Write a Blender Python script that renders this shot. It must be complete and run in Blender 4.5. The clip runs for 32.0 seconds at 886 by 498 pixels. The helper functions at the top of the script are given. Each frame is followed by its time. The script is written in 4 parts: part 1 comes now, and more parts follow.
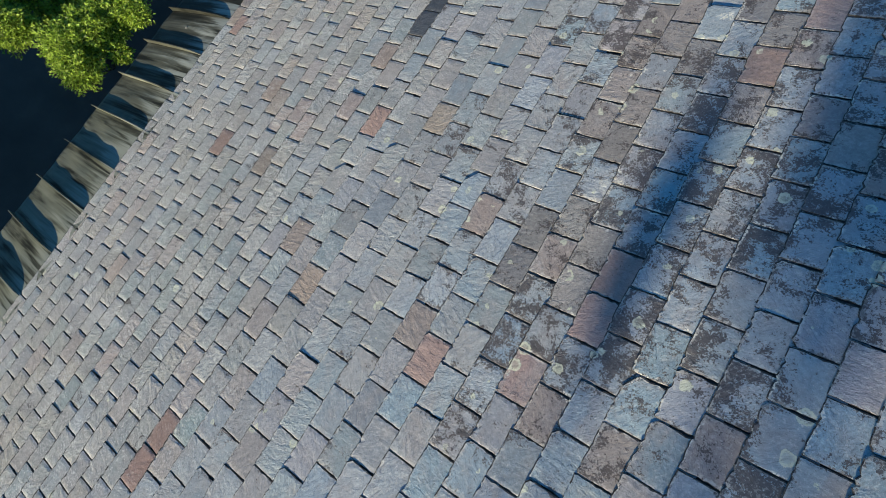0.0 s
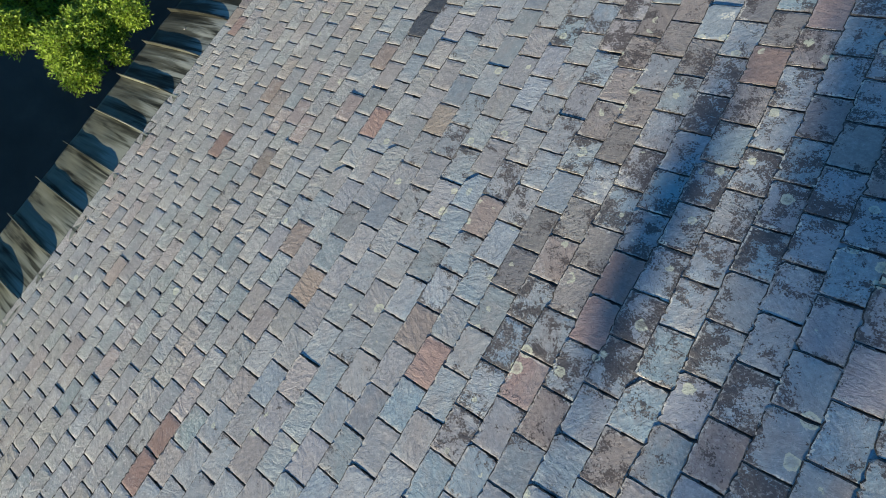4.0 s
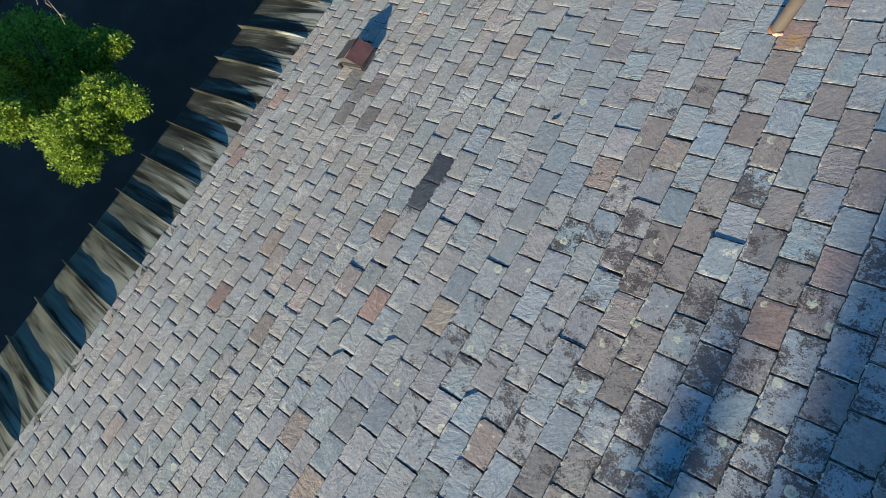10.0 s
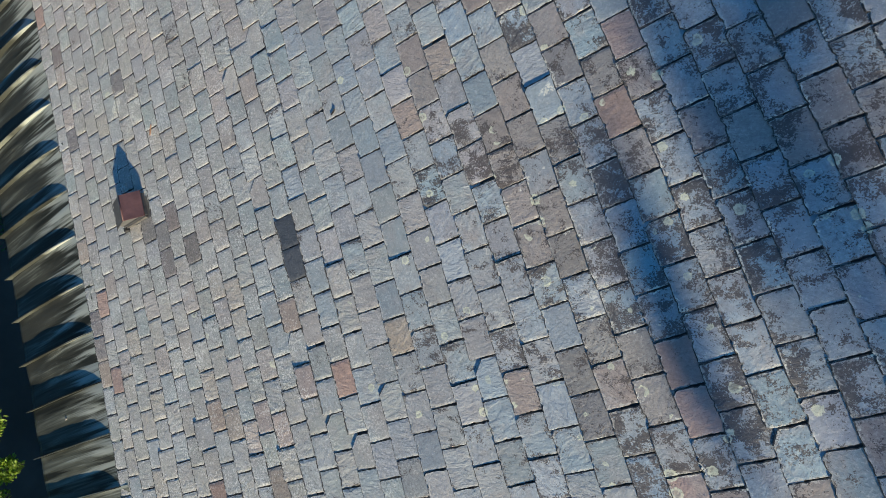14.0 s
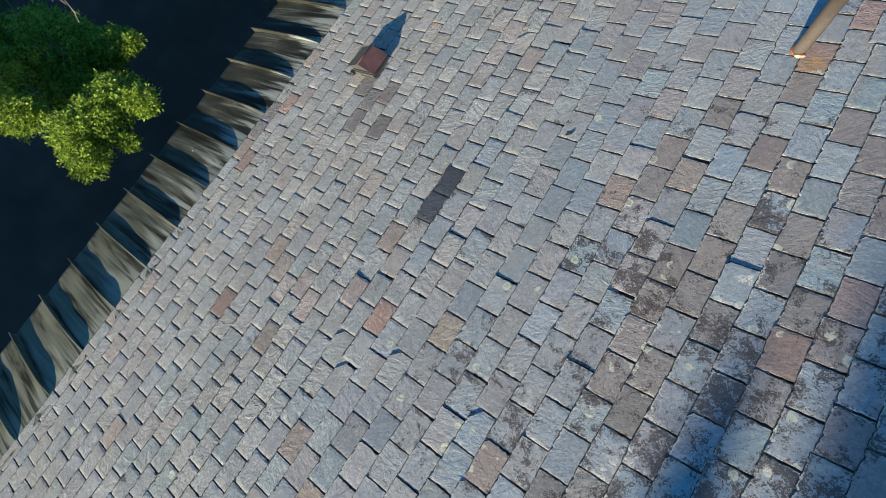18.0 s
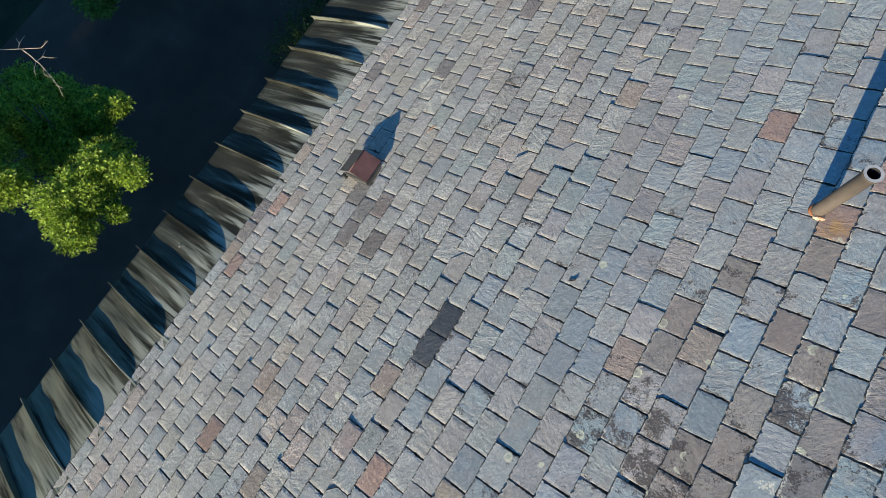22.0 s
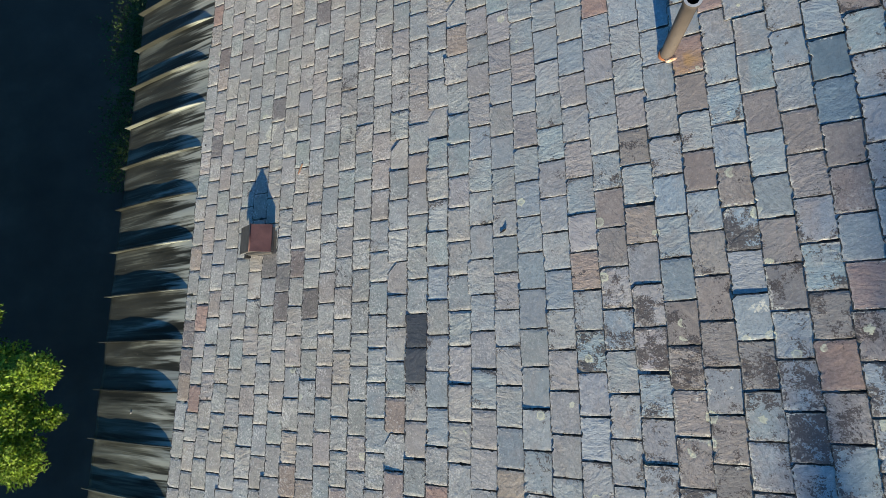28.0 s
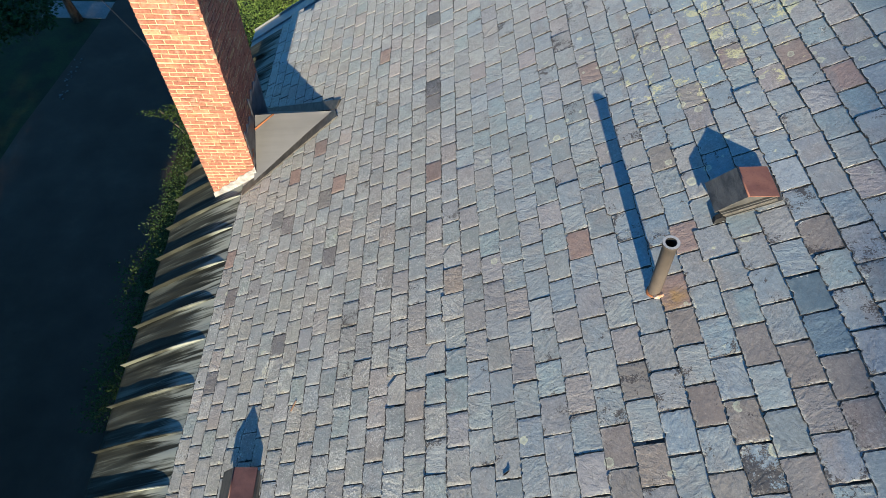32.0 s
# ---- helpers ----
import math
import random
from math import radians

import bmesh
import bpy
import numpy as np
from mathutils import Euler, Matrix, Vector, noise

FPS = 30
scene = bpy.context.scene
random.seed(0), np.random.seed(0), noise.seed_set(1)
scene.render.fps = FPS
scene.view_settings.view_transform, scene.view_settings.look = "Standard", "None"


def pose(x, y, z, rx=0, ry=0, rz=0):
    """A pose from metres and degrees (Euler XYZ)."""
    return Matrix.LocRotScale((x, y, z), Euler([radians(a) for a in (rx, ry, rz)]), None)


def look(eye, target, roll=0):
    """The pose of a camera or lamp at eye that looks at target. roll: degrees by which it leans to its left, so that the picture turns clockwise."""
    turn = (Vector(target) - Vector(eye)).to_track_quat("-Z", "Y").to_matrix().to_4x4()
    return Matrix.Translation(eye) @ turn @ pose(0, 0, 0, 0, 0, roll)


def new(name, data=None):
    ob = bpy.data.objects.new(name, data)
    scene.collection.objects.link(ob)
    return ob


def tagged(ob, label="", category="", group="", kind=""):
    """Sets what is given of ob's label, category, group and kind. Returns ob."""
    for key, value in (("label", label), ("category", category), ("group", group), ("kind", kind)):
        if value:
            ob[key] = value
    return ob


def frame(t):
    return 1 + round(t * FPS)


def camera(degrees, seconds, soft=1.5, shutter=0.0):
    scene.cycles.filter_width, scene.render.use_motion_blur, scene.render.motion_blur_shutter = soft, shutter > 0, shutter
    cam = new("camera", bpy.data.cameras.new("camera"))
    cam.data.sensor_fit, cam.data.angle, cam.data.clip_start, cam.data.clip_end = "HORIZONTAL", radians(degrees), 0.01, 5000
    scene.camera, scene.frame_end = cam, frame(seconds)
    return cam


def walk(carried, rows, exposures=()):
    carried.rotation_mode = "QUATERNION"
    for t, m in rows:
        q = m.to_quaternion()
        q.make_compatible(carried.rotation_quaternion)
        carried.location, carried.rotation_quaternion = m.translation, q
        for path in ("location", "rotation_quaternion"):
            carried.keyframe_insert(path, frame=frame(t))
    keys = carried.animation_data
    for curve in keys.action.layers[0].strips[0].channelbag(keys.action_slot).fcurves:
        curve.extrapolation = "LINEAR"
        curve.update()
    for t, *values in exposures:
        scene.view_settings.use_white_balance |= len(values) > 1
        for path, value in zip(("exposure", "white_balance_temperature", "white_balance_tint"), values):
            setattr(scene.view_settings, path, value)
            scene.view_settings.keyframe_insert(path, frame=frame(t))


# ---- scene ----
cam = camera(74.8, 32.0, soft=0.35)
METRES, EYE, TILT, LEAN, TURN = 4.1, 13.397, -78.02, -1.604, 31.21
ROWS = [
    (0.0, 0.0, 0.0, 0.0, 0.0, 0.0, -0.0),
    (0.5, 0.0046, -0.0, 0.0017, -0.02, -0.02, 0.11),
    (1.0, 0.0047, -0.0005, 0.003, -0.03, -0.04, 0.18),
    (1.5, -0.001, 0.0007, 0.0053, -0.05, -0.07, 0.3),
    (2.0, -0.009, 0.0009, 0.0084, -0.03, -0.08, 0.31),
    (2.5, -0.0095, 0.0022, 0.0122, -0.02, -0.1, 0.29),
    (3.0, -0.0064, 0.0048, 0.0147, -0.01, -0.12, 0.29),
    (3.5, -0.0041, 0.006, 0.011, -0.01, -0.13, 0.29),
    (5.5, 0.003, -0.0285, -0.0004, 0.05, -0.19, 0.34),
    (6.0, 0.0014, -0.0646, 0.0044, 0.03, -0.16, 0.32),
    (6.5, -0.0022, -0.073, 0.0095, 0.05, -0.19, 0.33),
    (7.0, -0.0054, -0.0611, 0.0621, 0.06, -0.17, 0.32),
    (7.5, -0.0067, -0.0344, 0.1969, 0.1, -0.09, 0.3),
    (8.0, -0.0095, -0.0103, 0.3109, 0.05, -0.02, 0.31),
    (8.5, -0.0078, 0.0042, 0.3739, 0.08, 0.03, 0.31),
    (9.0, -0.0047, 0.0089, 0.3922, 0.1, 0.08, 0.3),
    (9.5, 0.0005, 0.0119, 0.3992, 0.11, 0.1, 0.29),
    (10.0, 0.0046, 0.0147, 0.4019, 0.11, 0.1, 0.31),
    (10.5, 0.0082, 0.0157, 0.4006, -0.44, 0.15, 2.81),
    (11.0, 0.0126, 0.0143, 0.4008, -3.39, -0.59, 15.42),
    (11.5, 0.014, 0.0155, 0.4056, -5.34, -1.5, 23.52),
    (12.0, 0.0147, 0.0188, 0.4098, -7.85, -2.91, 32.22),
    (12.5, 0.0146, 0.0203, 0.4141, -11.15, -5.2, 41.07),
    (13.0, 0.0155, 0.023, 0.4172, -14.18, -7.52, 47.73),
    (13.5, 0.0139, 0.0273, 0.421, -14.24, -7.6, 47.91),
    (14.0, 0.0138, 0.032, 0.4209, -13.43, -7.04, 46.5),
    (14.5, 0.0118, 0.0367, 0.4206, -9.26, -3.98, 36.99),
    (15.0, 0.0106, 0.0397, 0.4151, -5.8, -1.81, 26.38),
    (15.5, 0.0097, 0.0391, 0.4078, -3.08, -0.53, 15.71),
    (17.5, 0.0028, 0.0336, 0.4088, 0.7, 0.38, -1.54),
    (18.0, -0.0021, 0.0328, 0.425, 0.63, 0.4, -1.44),
    (18.5, -0.0064, 0.0385, 0.453, 0.65, 0.38, -1.41),
    (19.0, -0.0123, 0.0514, 0.5127, 0.61, 0.41, -1.39),
    (19.5, -0.0149, 0.0695, 0.5771, 0.61, 0.39, -1.33),
    (20.0, -0.0181, 0.0816, 0.6341, 0.56, 0.44, -1.3),
    (20.5, -0.0232, 0.0885, 0.6771, 0.51, 0.45, -1.29),
    (21.0, -0.0216, 0.0927, 0.7108, 0.54, 0.44, -1.27),
    (21.5, -0.0134, 0.0968, 0.7301, 0.53, 0.48, -1.27),
    (22.0, -0.0062, 0.1005, 0.7365, 0.44, 0.49, -0.99),
    (22.5, -0.0007, 0.1029, 0.7347, -0.94, 0.33, 5.47),
    (23.0, -0.0002, 0.1045, 0.7321, -1.65, 0.15, 8.87),
    (23.5, -0.0028, 0.1052, 0.732, -1.64, 0.12, 8.89),
    (24.0, -0.0044, 0.1065, 0.7339, -1.59, 0.12, 8.66),
    (24.5, -0.0055, 0.1084, 0.7375, -1.55, 0.15, 8.56),
    (25.0, -0.0042, 0.1108, 0.738, -1.69, 0.15, 9.24),
    (25.5, -0.0002, 0.1127, 0.7361, -2.7, -0.17, 13.64),
    (26.0, 0.0017, 0.115, 0.7372, -4.12, -0.74, 19.47),
    (26.5, 0.0025, 0.1158, 0.7402, -5.62, -1.44, 25.27),
    (28.5, 0.0016, 0.1215, 0.761, -7.14, -2.3, 30.38),
    (29.0, 0.0015, 0.1234, 0.7608, -7.08, 0.43, 30.45),
    (29.5, 0.0014, 0.1261, 0.7607, -7.01, 3.92, 30.46),
    (30.0, 0.0013, 0.1276, 0.7607, -6.98, 7.31, 30.48),
    (30.5, 0.001, 0.129, 0.7606, -6.93, 10.73, 30.51),
    (31.0, 0.0008, 0.1306, 0.7604, -7.08, 14.07, 30.53),
    (31.5, 0.0005, 0.1296, 0.7604, -7.39, 17.32, 30.62),
    (32.0, 0.0001, 0.1282, 0.7602, -7.46, 20.51, 30.67),
]
walk(cam, [(t, pose(0, 0, EYE, TILT, LEAN, TURN) @ pose(METRES * x, METRES * y, METRES * z, 90 + pitch, roll, yaw)) for t, x, y, z, yaw, pitch, roll in ROWS], exposures=[(0.0, 1.13, 5350, -2), (32.0, 1.13, 5350, -2)])

# ---- light ----
SUN_ELEVATION, SUN_AZIMUTH = 16.0, 181.0   # the sun stands low, along the eaves, behind the walk
world = bpy.data.worlds.new("world")
scene.world = world
world.use_nodes = True
sky = world.node_tree.nodes.new("ShaderNodeTexSky")
sky.sky_type = "NISHITA"
sky.sun_disc = False
sky.sun_elevation = radians(SUN_ELEVATION)
sky.sun_rotation = radians(SUN_AZIMUTH)
sky.altitude = 100
sky.air_density = 1.4
sky.dust_density = 0.0
sky.ozone_density = 8.0
world.node_tree.links.new(sky.outputs[0], world.node_tree.nodes["Background"].inputs[0])
world.node_tree.nodes["Background"].inputs[1].default_value = 0.085
a, e = radians(SUN_AZIMUTH), radians(SUN_ELEVATION)
TO_SUN = Vector((math.sin(a) * math.cos(e), math.cos(a) * math.cos(e), math.sin(e)))
sun = new("sun", bpy.data.lights.new("sun", "SUN"))
sun.data.energy = 6.2
sun.data.angle = radians(0.53)
sun.data.color = (1.0, 0.73, 0.47)
sun.matrix_world = look(TO_SUN * 60, (0, 0, 0))


# ---- materials ----
class Shade:
    """A small writer of node materials."""

    def __init__(self, name, rough=0.7, metal=0.0, specular=0.5):
        self.mat = bpy.data.materials.new(name)
        self.mat.use_nodes = True
        self.t = self.mat.node_tree
        self.b = self.t.nodes["Principled BSDF"]
        self.b.inputs["Roughness"].default_value = rough
        self.b.inputs["Metallic"].default_value = metal
        self.b.inputs["Specular IOR Level"].default_value = specular

    def put(self, socket, value):
        if isinstance(value, bpy.types.NodeSocket):
            self.t.links.new(value, socket)
        elif isinstance(value, (tuple, list)) and len(value) == 3 and socket.type == "RGBA":
            socket.default_value = (*value, 1)
        else:
            socket.default_value = value

    def node(self, kind, **inputs):
        n = self.t.nodes.new(kind)
        for key, value in inputs.items():
            self.put(n.inputs[key], value)
        return n

    def math(self, op, x, y=0.0, clamp=False):
        n = self.t.nodes.new("ShaderNodeMath")
        n.operation, n.use_clamp = op, clamp
        self.put(n.inputs[0], x)
        self.put(n.inputs[1], y)
        return n.outputs[0]

    def vec(self, op, x, y):
        n = self.t.nodes.new("ShaderNodeVectorMath")
        n.operation = op
        self.put(n.inputs[0], x)
        self.put(n.inputs[1], y)
        return n

    def place(self, scale=(1, 1, 1), turn=(0, 0, 0), shift=None, source=None):
        """World position, turned and scaled; shift: a number that moves each piece to its own patch."""
        p = source or self.node("ShaderNodeNewGeometry").outputs["Position"]
        if shift is not None:
            c = self.node("ShaderNodeCombineXYZ", X=shift, Y=shift, Z=shift).outputs[0]
            p = self.vec("ADD", p, self.vec("MULTIPLY", c, (37.0, 91.0, 53.0)).outputs[0]).outputs[0]
        m = self.node("ShaderNodeMapping", Vector=p)
        m.inputs["Rotation"].default_value = [radians(v) for v in turn]
        m2 = self.node("ShaderNodeMapping", Vector=m.outputs[0])
        m2.inputs["Scale"].default_value = scale
        return m2.outputs[0]

    def noise(self, at, scale, detail=4.0, rough=0.55, warp=0.0):
        n = self.node("ShaderNodeTexNoise", Vector=at, Scale=scale, Detail=detail, Roughness=rough, Distortion=warp)
        return n.outputs[0]

    def step(self, x, lo, hi):
        n = self.t.nodes.new("ShaderNodeMapRange")
        n.interpolation_type = "SMOOTHSTEP"
        self.put(n.inputs["Value"], x)
        self.put(n.inputs["From Min"], lo)
        self.put(n.inputs["From Max"], hi)
        return n.outputs[0]

    def ramp(self, x, *stops):
        n = self.node("ShaderNodeValToRGB", Fac=x)
        el = n.color_ramp.elements
        while len(el) < len(stops):
            el.new(0.5)
        for s, (p, c) in zip(el, stops):
            s.position, s.color = p, (*c, 1)
        return n.outputs[0]

    def mix(self, fac, x, y, how="MIX"):
        n = self.t.nodes.new("ShaderNodeMix")
        n.data_type, n.blend_type = "RGBA", how
        self.put(n.inputs[0], fac)
        self.put(n.inputs[6], x)
        self.put(n.inputs[7], y)
        return n.outputs[2]

    def done(self, colour, bump=None, strength=0.5, distance=0.01, rough=None):
        self.put(self.b.inputs["Base Color"], colour)
        if bump is not None:
            n = self.node("ShaderNodeBump", Strength=strength, Distance=distance, Height=bump)
            self.t.links.new(n.outputs[0], self.b.inputs["Normal"])
        if rough is not None:
            self.put(self.b.inputs["Roughness"], rough)
        return self.mat


GROWTH = (0.9, 1.9, 9.9)      # where dark growth is thickest on the slates
LICHEN = (1.05, 7.55, 10.25)     # where pale lichen is thickest
WASHED = (0.28, 4.98, 9.73)      # rust stain below the pipe
CRUMBLY = (-3.33, 5.33, 7.39)     # white crumbs above the small vent


def slate(name, stops, single, growth=1.0, veil=1.0):
    """Riven roofing slate. stops: the colours between which single slates vary."""
    s = Shade(name, rough=0.62, specular=0.35)
    geo = s.node("ShaderNodeNewGeometry")
    pick = s.node("ShaderNodeObjectInfo").outputs["Random"] if single else geo.outputs["Random Per Island"]
    pick2 = s.math("FRACT", s.math("MULTIPLY", pick, 17.31))
    pick3 = s.math("FRACT", s.math("MULTIPLY", pick, 53.7))
    pos = geo.outputs["Position"]
    own = s.place(shift=pick)
    mark = s.t.nodes.new("ShaderNodeAttribute")
    mark.attribute_name = "rim"
    rim = mark.outputs["Fac"]
    far = s.vec("DISTANCE", pos, GROWTH).outputs["Value"]
    near = s.math("SUBTRACT", 1.0, s.step(far, 0.5, 3.2))
    base = s.ramp(pick, *stops)
    base = s.mix(1.0, base, s.ramp(pick3, (0.0, (0.78, 0.78, 0.78)), (0.25, (0.93, 0.93, 0.93)), (1.0, (1.14, 1.14, 1.14))), "MULTIPLY")
    # the upper slates are cleaner and bluer than those towards the eaves
    clean = s.step(s.node("ShaderNodeSeparateXYZ", Vector=pos).outputs[0], -1.6, 1.2)
    sound = s.step(s.node("ShaderNodeSeparateXYZ", Vector=pos).outputs[0], -2.5, -0.5)
    rough = s.math("SUBTRACT", 1.0, s.math("MULTIPLY", sound, 0.68))
    blue = s.ramp(pick2, (0.0, (0.258, 0.288, 0.295)), (0.3, (0.290, 0.308, 0.308)), (0.5, (0.250, 0.285, 0.300)), (0.58, (0.215, 0.270, 0.278)), (0.72, (0.245, 0.298, 0.305)), (0.78, (0.30, 0.30, 0.298)), (1.0, (0.285, 0.268, 0.258)))
    blue = s.mix(1.0, blue, (0.97, 1.0, 1.02), "MULTIPLY")
    base = s.mix(s.math("MULTIPLY", clean, 0.78 * veil), base, blue)
    # a warm grey crust, thicker towards the eaves
    crust = s.math("SUBTRACT", 1.0, s.step(s.node("ShaderNodeSeparateXYZ", Vector=pos).outputs[0], -3.6, 0.4))
    crust = s.math("MULTIPLY", crust, s.math("ADD", 0.44 * veil, s.math("MULTIPLY", pick3, 0.42 * veil)))
    base = s.mix(crust, base, (0.328, 0.302, 0.240))
    # a paler cream towards the far end
    pale = s.step(s.node("ShaderNodeSeparateXYZ", Vector=pos).outputs[1], 5.5, 11.0)
    base = s.mix(s.math("MULTIPLY", pale, 0.5 * veil), base, (0.48, 0.465, 0.41))
    base = s.mix(1.0, base, (0.965, 1.0, 1.053), "MULTIPLY")
    # each slate leans to its own hue
    pick4 = s.math("FRACT", s.math("MULTIPLY", pick, 97.13))
    base = s.mix(0.7 * min(1.0, veil + 0.3), base, s.mix(1.0, base, s.ramp(pick4, (0.0, (1.09, 1.0, 0.90)), (0.30, (1.02, 1.0, 0.96)), (0.62, (0.99, 1.0, 1.0)), (0.72, (0.91, 0.985, 1.05)), (0.80, (0.90, 1.01, 0.99)), (0.87, (1.03, 0.97, 0.99)), (0.95, (1.13, 0.93, 0.84)), (1.0, (0.76, 0.76, 0.77))), "MULTIPLY"))
    # browned slates, most of them where the growth is thick
    brown = s.step(s.math("ADD", pick2, s.math("MULTIPLY", near, 0.17)), 0.985, 1.02)
    base = s.mix(s.math("MULTIPLY", brown, 0.78 * growth * veil), base, s.ramp(pick, (0.0, (0.245, 0.202, 0.162)), (0.5, (0.195, 0.162, 0.136)), (1.0, (0.25, 0.192, 0.158))))
    stain = s.math("MULTIPLY", s.step(s.math("ADD", s.noise(s.place(), 2.4, 5.0, 0.62), s.math("MULTIPLY", near, 0.11)), 0.64, 0.78), s.math("ADD", 0.3, s.math("MULTIPLY", pick3, 0.7)))
    base = s.mix(s.math("MULTIPLY", stain, 0.6 * veil), base, (0.225, 0.182, 0.155))
    # some upper slates are banded where the beds of the stone change
    band = s.step(s.noise(s.place((5.0, 0.8, 1.0), shift=pick), 1.3, 4.0, 0.55, 0.4), 0.46, 0.66)
    band = s.math("MULTIPLY", s.math("MULTIPLY", band, clean), s.step(s.math("FRACT", s.math("MULTIPLY", pick, 41.3)), 0.45, 0.75))
    base = s.mix(s.math("MULTIPLY", band, 0.55), base, s.ramp(pick3, (0.0, (0.24, 0.205, 0.180)), (0.6, (0.265, 0.225, 0.205)), (1.0, (0.21, 0.235, 0.235))))
    tint = s.noise(own, 6.0, 4.0, 0.6)
    base = s.mix(s.math("MULTIPLY", s.step(tint, 0.42, 0.72), 0.5 * veil), base, (0.285, 0.262, 0.240))
    fine = s.noise(own, 52.0, 5.0, 0.74)
    base = s.mix(s.math("MULTIPLY", s.math("ADD", 0.42, s.math("MULTIPLY", rough, 0.58)), s.math("ADD", 0.30, s.math("MULTIPLY", s.math("FRACT", s.math("MULTIPLY", pick, 71.9)), 0.70))), base, s.mix(1.0, base, s.ramp(fine, (0.34, (0.52, 0.52, 0.52)), (0.66, (1.34, 1.34, 1.31))), "MULTIPLY"))
    # chalky bloom
    bloom = s.step(s.noise(s.place(), 2.3, 5.0, 0.65), 0.44, 0.72)
    base = s.mix(s.math("MULTIPLY", s.math("MULTIPLY", bloom, rough), 0.35 * veil), base, (0.40, 0.40, 0.385))
    # dark growth: flecks that gather into blots, more on some slates than on others
    blot = blot_of = s.noise(own, 6.2, 9.0, 0.74, 0.35)
    fleck = s.noise(own, 85.0, 4.0, 0.65)
    zone = s.step(s.noise(s.place(), 1.1, 4.0, 0.6), 0.50, 0.66)
    low = s.math("ADD", s.math("MULTIPLY", near, 0.150 * growth), s.math("ADD", s.math("MULTIPLY", s.math("POWER", s.math("FRACT", s.math("MULTIPLY", pick, 31.7)), 2.6), 0.12 * growth), s.math("MULTIPLY", zone, 0.075 * growth)))
    low = s.math("ADD", low, s.math("ADD", s.math("MULTIPLY", rim, 0.085 * growth), s.math("MULTIPLY", clean, 0.025 * growth)))
    low = s.math("SUBTRACT", 0.728, low)
    blot = s.step(s.math("ADD", blot, s.math("MULTIPLY", s.math("SUBTRACT", fleck, 0.5), 0.47)), low, s.math("ADD", low, 0.014))
    base = s.mix(s.math("MULTIPLY", blot, 0.88), base, s.mix(fleck, (0.026, 0.023, 0.024), (0.088, 0.072, 0.063)))
    # pale specks and rings of lichen
    scab = s.step(s.noise(s.place(), 3.2, 5.0, 0.62), 0.44, 0.64)
    grit = s.noise(s.place(), 58.0, 4.0, 0.68)
    speck = s.step(s.math("ADD", grit, s.math("MULTIPLY", scab, 0.085)), 0.60, 0.65)
    base = s.mix(s.math("MULTIPLY", s.math("MULTIPLY", speck, rough), 0.6 * min(1.0, veil * 2)), base, (0.62, 0.605, 0.55))
    pit = s.math("SUBTRACT", 1.0, s.step(s.math("SUBTRACT", grit, s.math("MULTIPLY", zone, 0.05)), 0.335, 0.375))
    base = s.mix(s.math("MULTIPLY", s.math("MULTIPLY", pit, rough), 0.65 * min(1.0, veil * 2)), base, (0.07, 0.066, 0.064))
    frayed = s.step(s.math("ADD", s.math("MULTIPLY", rim, 0.20), s.noise(own, 34.0, 5.0, 0.7)), 0.60, 0.70)
    frayed = s.math("MULTIPLY", frayed, s.step(s.noise(s.place(), 2.6, 3.0), 0.36, 0.58))
    base = s.mix(s.math("MULTIPLY", frayed, 0.55 * min(1.0, veil * 2)), base, (0.50, 0.475, 0.41))
    # crumbs of cream lichen, gathered along the joints of the upper slates
    crumbs = s.node("ShaderNodeTexVoronoi", Vector=s.place(), Scale=78.0)
    flock = s.math("ADD", s.noise(s.place(), 3.3, 4.0, 0.65, 0.3), s.math("ADD", s.math("MULTIPLY", rim, 0.13), s.math("MULTIPLY", near, 0.035)))
    chalk = s.math("SUBTRACT", 1.0, s.step(s.vec("DISTANCE", pos, CRUMBLY).outputs["Value"], 0.12, 0.55))
    flock = s.math("ADD", flock, s.math("MULTIPLY", chalk, 0.21))
    where = s.math("MAXIMUM", clean, chalk)
    dot = s.math("SUBTRACT", 1.0, s.step(s.math("ADD", crumbs.outputs["Distance"], s.math("MULTIPLY", fine, 0.35)), 0.64, 0.80))
    dot = s.math("MULTIPLY", dot, s.step(flock, 0.685, 0.74))
    base = s.mix(s.math("MULTIPLY", s.math("MULTIPLY", dot, where), 0.85), base, s.ramp(flock, (0.70, (0.60, 0.585, 0.51)), (0.84, (0.62, 0.58, 0.42))))
    # rust washed off the foot of the pipe
    drip = s.vec("DISTANCE", pos, WASHED).outputs["Value"]
    drip = s.math("SUBTRACT", 1.0, s.step(s.math("ADD", drip, s.math("MULTIPLY", s.math("SUBTRACT", blot_of, 0.5), 0.35)), 0.03, 0.12))
    base = s.mix(s.math("MULTIPLY", drip, 0.7), base, (0.36, 0.225, 0.075))
    # round scabs of pale green lichen with a brighter rim
    cells = s.node("ShaderNodeTexVoronoi", Vector=s.place(), Scale=9.0)
    dice = s.node("ShaderNodeSeparateXYZ", Vector=cells.outputs["Color"])
    far2 = s.vec("DISTANCE", pos, LICHEN).outputs["Value"]
    near2 = s.math("SUBTRACT", 1.0, s.step(far2, 0.4, 2.4))
    odds = s.math("ADD", 0.015, s.math("ADD", s.math("MULTIPLY", near, 0.17), s.math("MULTIPLY", near2, 0.42)))
